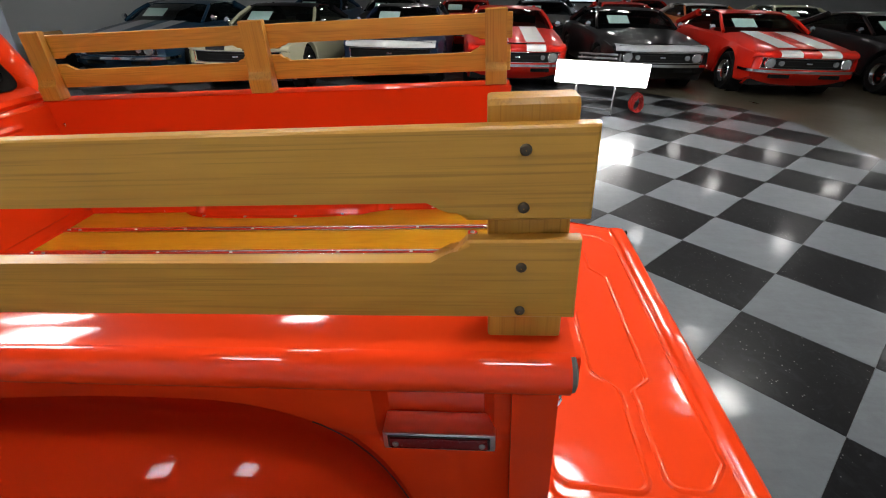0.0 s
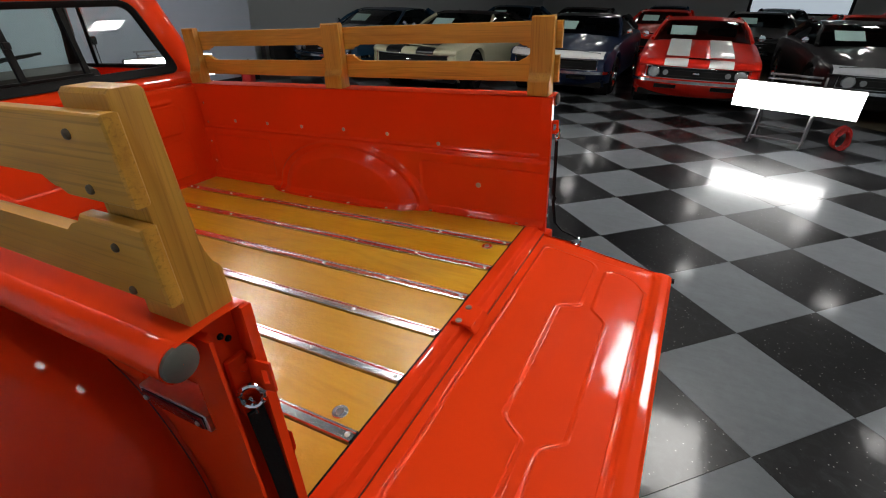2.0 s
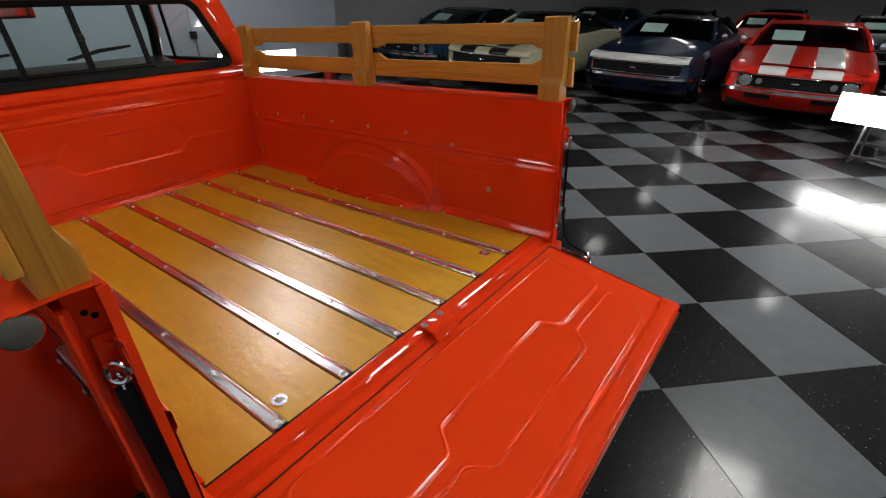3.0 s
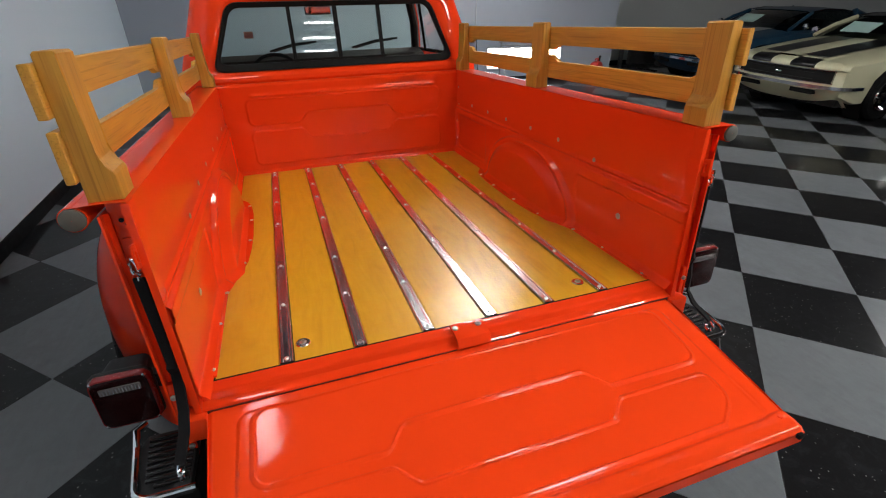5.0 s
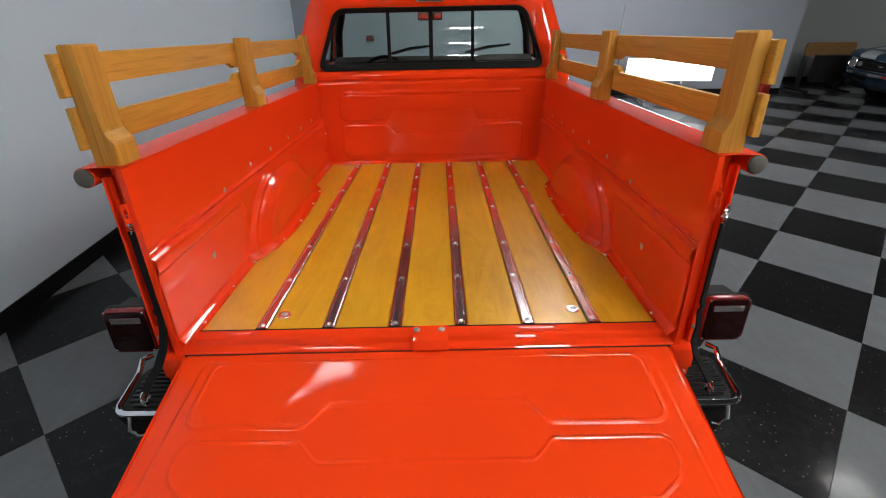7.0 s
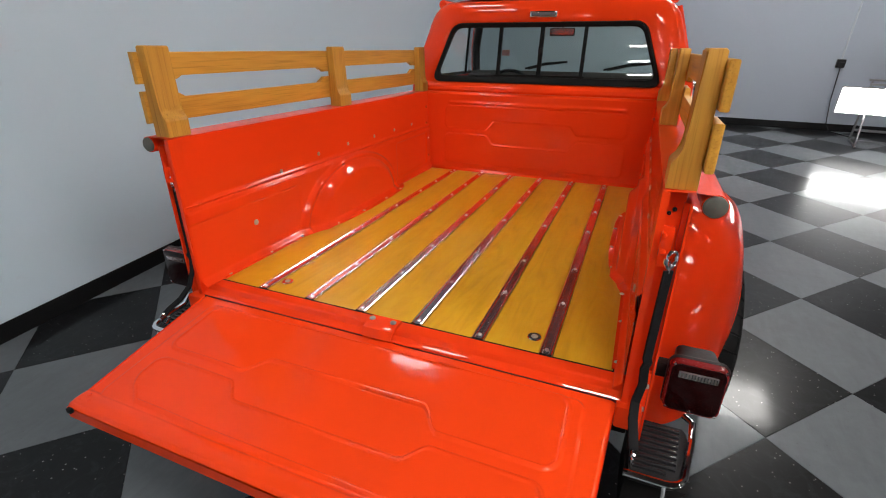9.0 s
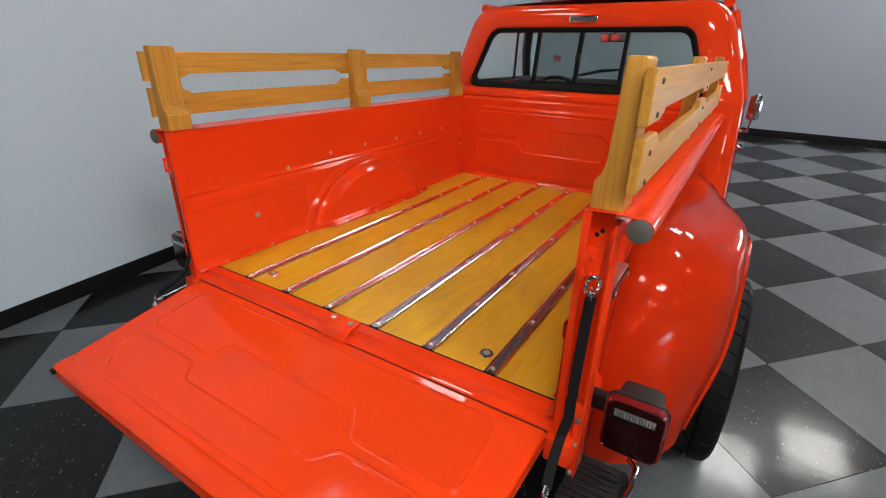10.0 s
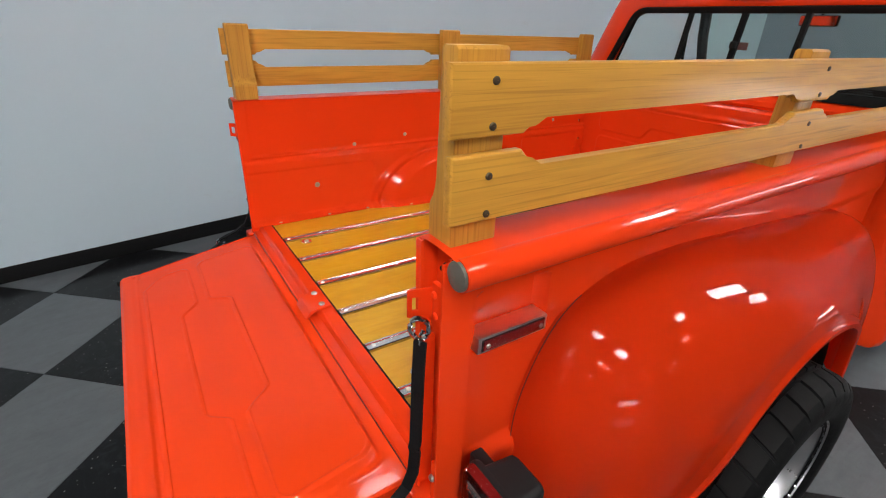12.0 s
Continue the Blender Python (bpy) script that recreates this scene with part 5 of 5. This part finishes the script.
        part("drip_rail", sweep([(s * 0.655, 2.16, 1.22), (s * 0.635, 2.48, 1.255), (s * 0.63, 2.95, 1.255), (s * 0.645, 3.32, 1.205)], 0.012, 6), CHROME, car)
    part("interior", box(-0.70, 0.70, 1.75, 3.7, 0.60, 0.93, 0.05), TRIM, car)
    for x in (-0.36, 0.36):
        part("seat", box(x - 0.24, x + 0.24, 2.45, 2.65, 0.93, 1.10, 0.06), TRIM, car)
    # face: grille, lamps, bumper
    part("grille", grid(24, 2, lambda u, v: (-0.70 + 1.4 * u, bow(-0.70 + 1.4 * u) + 0.026, 0.50 + 0.15 * v)), GRILLE, car, "black grille")
    for z in (0.535, 0.615):
        part("grille_bar", sweep([(x, bow(x) + 0.022, z) for x in (-0.48, -0.3, 0.0, 0.3, 0.48)], 0.004, 5), BLACK, car)
    rim_x = (-0.72, -0.55, -0.35, 0.0, 0.35, 0.55, 0.72)
    loop = [(x, bow(x) + 0.006, 0.497) for x in rim_x] + [(x, bow(x) + 0.006, 0.658) for x in rim_x[::-1]]
    part("grille_surround", sweep(loop + loop[:1], 0.008, 6), CHROME, car)
    part("badge", box(-0.045, 0.045, -0.092, -0.078, 0.567, 0.590, 0.003), CHROME, car)
    if lamps:
        for s in (-1, 1):
            y = bow(0.60)
            lamp = part("headlight", lathe([(0.088, 0.05), (0.088, -0.012), (0.078, -0.02), (0.072, -0.008)], "y", 20, (s * 0.60, y, 0.578)), CHROME, car)
            part("lens", lathe([(0.072, -0.008), (0.045, -0.02), (0.0005, -0.024)], "y", 16, (s * 0.60, y, 0.578)), HEADLENS, lamp)
            part("park_lamp", lathe([(0.042, 0.03), (0.04, -0.002), (0.0005, -0.008)], "y", 12, (s * 0.43, bow(0.43), 0.578)), HEADLENS, car)
    rail = [(-0.915, 0.34), (-0.905, 0.18), (-0.86, 0.055), (-0.76, -0.03), (-0.6, -0.095), (-0.35, -0.142), (0.0, -0.155)]
    rail += [(-x, y) for x, y in rail[-2::-1]]
    part("bumper", sweep([(x, y, 0.455) for x, y in rail], 0.0, 4, (0.042, 0.02, (0, 0, 1))), CHROME, car, "chrome front bumper")
    for x in (-0.40, 0.40):
        part("valance_opening", box(x - 0.16, x + 0.16, bow(0.4) + 0.008, bow(0.4) + 0.09, 0.345, 0.405, 0.008), GRILLE, car)
    if nose_band:
        part("nose_band", grid(26, 5, lambda u, v: front(-0.80 + 1.6 * u, v, 7, 0.004)), nose_band, car, "pale band across the nose")
    if stripes:
        for x in (-0.31, 0.31):
            part("stripe", grid(4, 40, lambda u, v: (x - 0.165 + 0.33 * u, 0.12 + 1.43 * v, curve(top, 0.12 + 1.43 * v) + 0.031)), stripes, car, "broad hood stripe")
            part("stripe", grid(4, 8, lambda u, v: front(x - 0.165 + 0.33 * u, v, 7, 0.005)), stripes, car)
    if card:
        part("price_card", grid(1, 1, lambda u, v: (-0.52 + 0.42 * u, 1.665 + 0.27 * v, 1.012 + 0.137 * v)), CARD, car, "pale teal price card in the windshield")
    hub = 0.33
    for a in axles:
        for s in (-1, 1):
            wh = part("wheel", lathe([(0.2, -0.1), (0.30, -0.11), (hub, -0.07), (hub, 0.07), (0.30, 0.11), (0.2, 0.1)], "x", 32, (s * 0.80, a, hub)), RUBBER, car, "black tyre on a chrome wheel")
            part("rim", lathe([(0.2, s * 0.09), (0.19, s * 0.11), (0.16, s * 0.06), (0.06, s * 0.05), (0.05, s * 0.09), (0.0005, s * 0.09)], "x", 20, (s * 0.80, a, hub)), CHROME, wh)
            part("arch_liner", lathe([(0.39, s * 0.08), (0.39, -s * 0.14), (0.02, -s * 0.14)], "x", 20, (s * 0.78, a, 0.33)), UNDER, car)
    part("underside", box(-0.80, 0.80, 0.1, 4.6, 0.20, 0.30, 0.02), UNDER, car)
    return car


WHITE_P = car_paint("white_car_paint", (0.70, 0.71, 0.70))
RED_P = car_paint("red_car_paint", (0.62, 0.02, 0.010))
BLACK_P = car_paint("black_car_paint", (0.008, 0.008, 0.009))
BLUE_P = car_paint("dark_blue_car_paint", (0.012, 0.022, 0.055))
NAVY_P = car_paint("teal_blue_car_paint", (0.014, 0.045, 0.085))
CREAM_P = car_paint("cream_car_paint", (0.46, 0.45, 0.31))
GREY_P = car_paint("grey_stripe_paint", (0.36, 0.38, 0.40))
ORANGE_P = car_paint("orange_car_paint", (0.55, 0.13, 0.02))
ROW = -90
parked_car(pose(6.95, 6.35, 0, 0, 0, ROW), NAVY_P, "dark teal-blue coupe with pale hood stripes, parked", GREY_P)
parked_car(pose(6.5, 3.98, 0, 0, 0, ROW), CREAM_P, "cream coupe with black stripes and black vinyl roof, parked", BLACK_P, BLACK_P, lamps=False)
parked_car(pose(7.45, 1.66, 0, 0, 0, ROW), BLUE_P, "dark blue coupe with white nose band and black roof, parked", None, BLACK_P, WHITE_P, lamps=False)
parked_car(pose(7.37, -0.56, 0, 0, 0, ROW + 2), RED_P, "red coupe with white hood stripes, parked", WHITE_P)
parked_car(pose(7.74, -3.1, 0, 0, 0, ROW + 3), BLACK_P, "black coupe with bright grille surround, parked", None, None, GREY_P)
parked_car(pose(7.4, -5.35, 0, 0, 0, ROW), RED_P, "red coupe with white stripes and black grille, parked", WHITE_P)
parked_car(pose(7.4, -8.1, 0, 0, 0, ROW), BLACK_P, "black coupe with price card, parked", None)
# second row
for x, y, p, lab in [(12.9, 5.2, NAVY_P, "dark blue coupe in the second row"), (13.0, 2.9, BLACK_P, "black sedan in the second row"), (12.8, 0.6, RED_P, "red coupe in the second row"), (13.0, -1.8, BLACK_P, "black coupe in the second row, parked"), (12.8, -4.2, RED_P, "dark red hardtop in the second row"), (13.0, -6.7, ORANGE_P, "orange hardtop in the second row"), (12.8, -9.2, CREAM_P, "cream hardtop in the second row"), (20.0, 1.0, NAVY_P, "blue car far back in the hall"), (20.2, -3.0, BLACK_P, "black car far back in the hall"), (20.0, -7.0, RED_P, "red car far back in the hall")]:
    parked_car(pose(x, y, 0, 0, 0, ROW), p, lab, None, WHITE_P if p is ORANGE_P else None, card=x < 15, group="second row of cars")


# ---- checkered floor ----
TILE, TURN_T, OX, OY = 0.6096, radians(46.34), 1.423, -1.066
CT, ST = math.cos(TURN_T), math.sin(TURN_T)


def tile_at(i, j):
    return OX + TILE * (CT * i - ST * j), OY + TILE * (ST * i + CT * j)


# the checkered field ends in a curve towards the rear of the hall
LIMITS = [((0, -4.45), (0, 1)), ((5.6, -4.45), (-0.35, 0.94)), ((6.9, -3.7), (-0.75, 0.66)), ((12.5, 0), (-1, 0)), ((LEFT_X + 0.012, 0), (1, 0)), ((0, FAR_Y - 0.014), (0, -1))]


def clipped(poly):
    for (px, py), (nx, ny) in LIMITS:
        out = []
        for k, a in enumerate(poly):
            b = poly[(k + 1) % len(poly)]
            da, db = (a[0] - px) * nx + (a[1] - py) * ny, (b[0] - px) * nx + (b[1] - py) * ny
            if da >= 0:
                out.append(a)
            if (da >= 0) != (db >= 0):
                t = da / (da - db)
                out.append((a[0] + (b[0] - a[0]) * t, a[1] + (b[1] - a[1]) * t))
        poly = out
        if len(poly) < 3:
            return None
    return poly


def tile_mesh(name, material):
    h, g = TILE / 2 - 0.0006, 0.0012
    bm = bmesh.new()
    lo = [bm.verts.new((sx * h, sy * h, -0.0055)) for sx, sy in ((-1, -1), (1, -1), (1, 1), (-1, 1))]
    mid = [bm.verts.new((sx * h, sy * h, -0.0008)) for sx, sy in ((-1, -1), (1, -1), (1, 1), (-1, 1))]
    hi = [bm.verts.new((sx * (h - g), sy * (h - g), 0.0)) for sx, sy in ((-1, -1), (1, -1), (1, 1), (-1, 1))]
    bm.faces.new(hi)
    for k in range(4):
        n = (k + 1) % 4
        bm.faces.new((lo[k], lo[n], mid[n], mid[k])), bm.faces.new((mid[k], mid[n], hi[n], hi[k]))
    CRISP.add(id(bm))
    return finish(bm, name, material)


floor_ob = scene.objects["floor"]
near_mesh = (tile_mesh("tile_black", TILE_DARK), tile_mesh("tile_grey", TILE_LIGHT))
far_polys = ([], [])
near_cells = []
for i in range(-40, 41):
    for j in range(-40, 41):
        cx, cy = tile_at(i + 0.5, j + 0.5)
        whole = [tile_at(i + a, j + b) for a, b in ((0, 0), (1, 0), (1, 1), (0, 1))]
        cut = clipped(whole)
        if not cut:
            continue
        odd = (i + j) % 2
        inside = len(cut) == 4 and all(math.dist(p, q) < 1e-6 for p, q in zip(cut, whole))
        if inside and math.dist((cx, cy), (0.9, 0.0)) < 4.6:
            near_cells.append((math.dist((cx, cy), (0.9, 0.0)), cx, cy, odd))
        else:
            far_polys[odd].append(cut)
near_cells.sort()
for d, cx, cy, odd in near_cells[300:]:
    h = TILE / 2
    far_polys[odd].append([(cx + TILE * (CT * a - ST * b), cy + TILE * (ST * a + CT * b)) for a, b in ((-0.5, -0.5), (0.5, -0.5), (0.5, 0.5), (-0.5, 0.5))])
for d, cx, cy, odd in near_cells[:300]:
    ob = new("tile", near_mesh[odd])
    ob.parent = floor_ob
    ob.matrix_basis = Matrix.Translation((cx, cy, 0)) @ Matrix.Rotation(TURN_T, 4, "Z")
for odd, polys in enumerate(far_polys):
    verts, faces = [], []
    for poly in polys:
        mx, my = sum(p[0] for p in poly) / len(poly), sum(p[1] for p in poly) / len(poly)
        k0, n = len(verts), len(poly)
        verts += [(mx + (x - mx) * 0.998, my + (y - my) * 0.998, 0.0) for x, y in poly] + [(x, y, -0.0055) for x, y in poly]
        faces.append(tuple(range(k0, k0 + n)))
        faces += [(k0 + n + a, k0 + n + (a + 1) % n, k0 + (a + 1) % n, k0 + a) for a in range(n)]
    me = bpy.data.meshes.new("tile_field")
    me.from_pydata(verts, [], faces)
    me.materials.append((TILE_DARK_FAR, TILE_LIGHT_FAR)[odd])
    ob = new("tile_field", me)
    ob.parent = floor_ob
    tagged(ob, ("black", "grey")[odd] + " vinyl tiles farther off", kind="stuff")
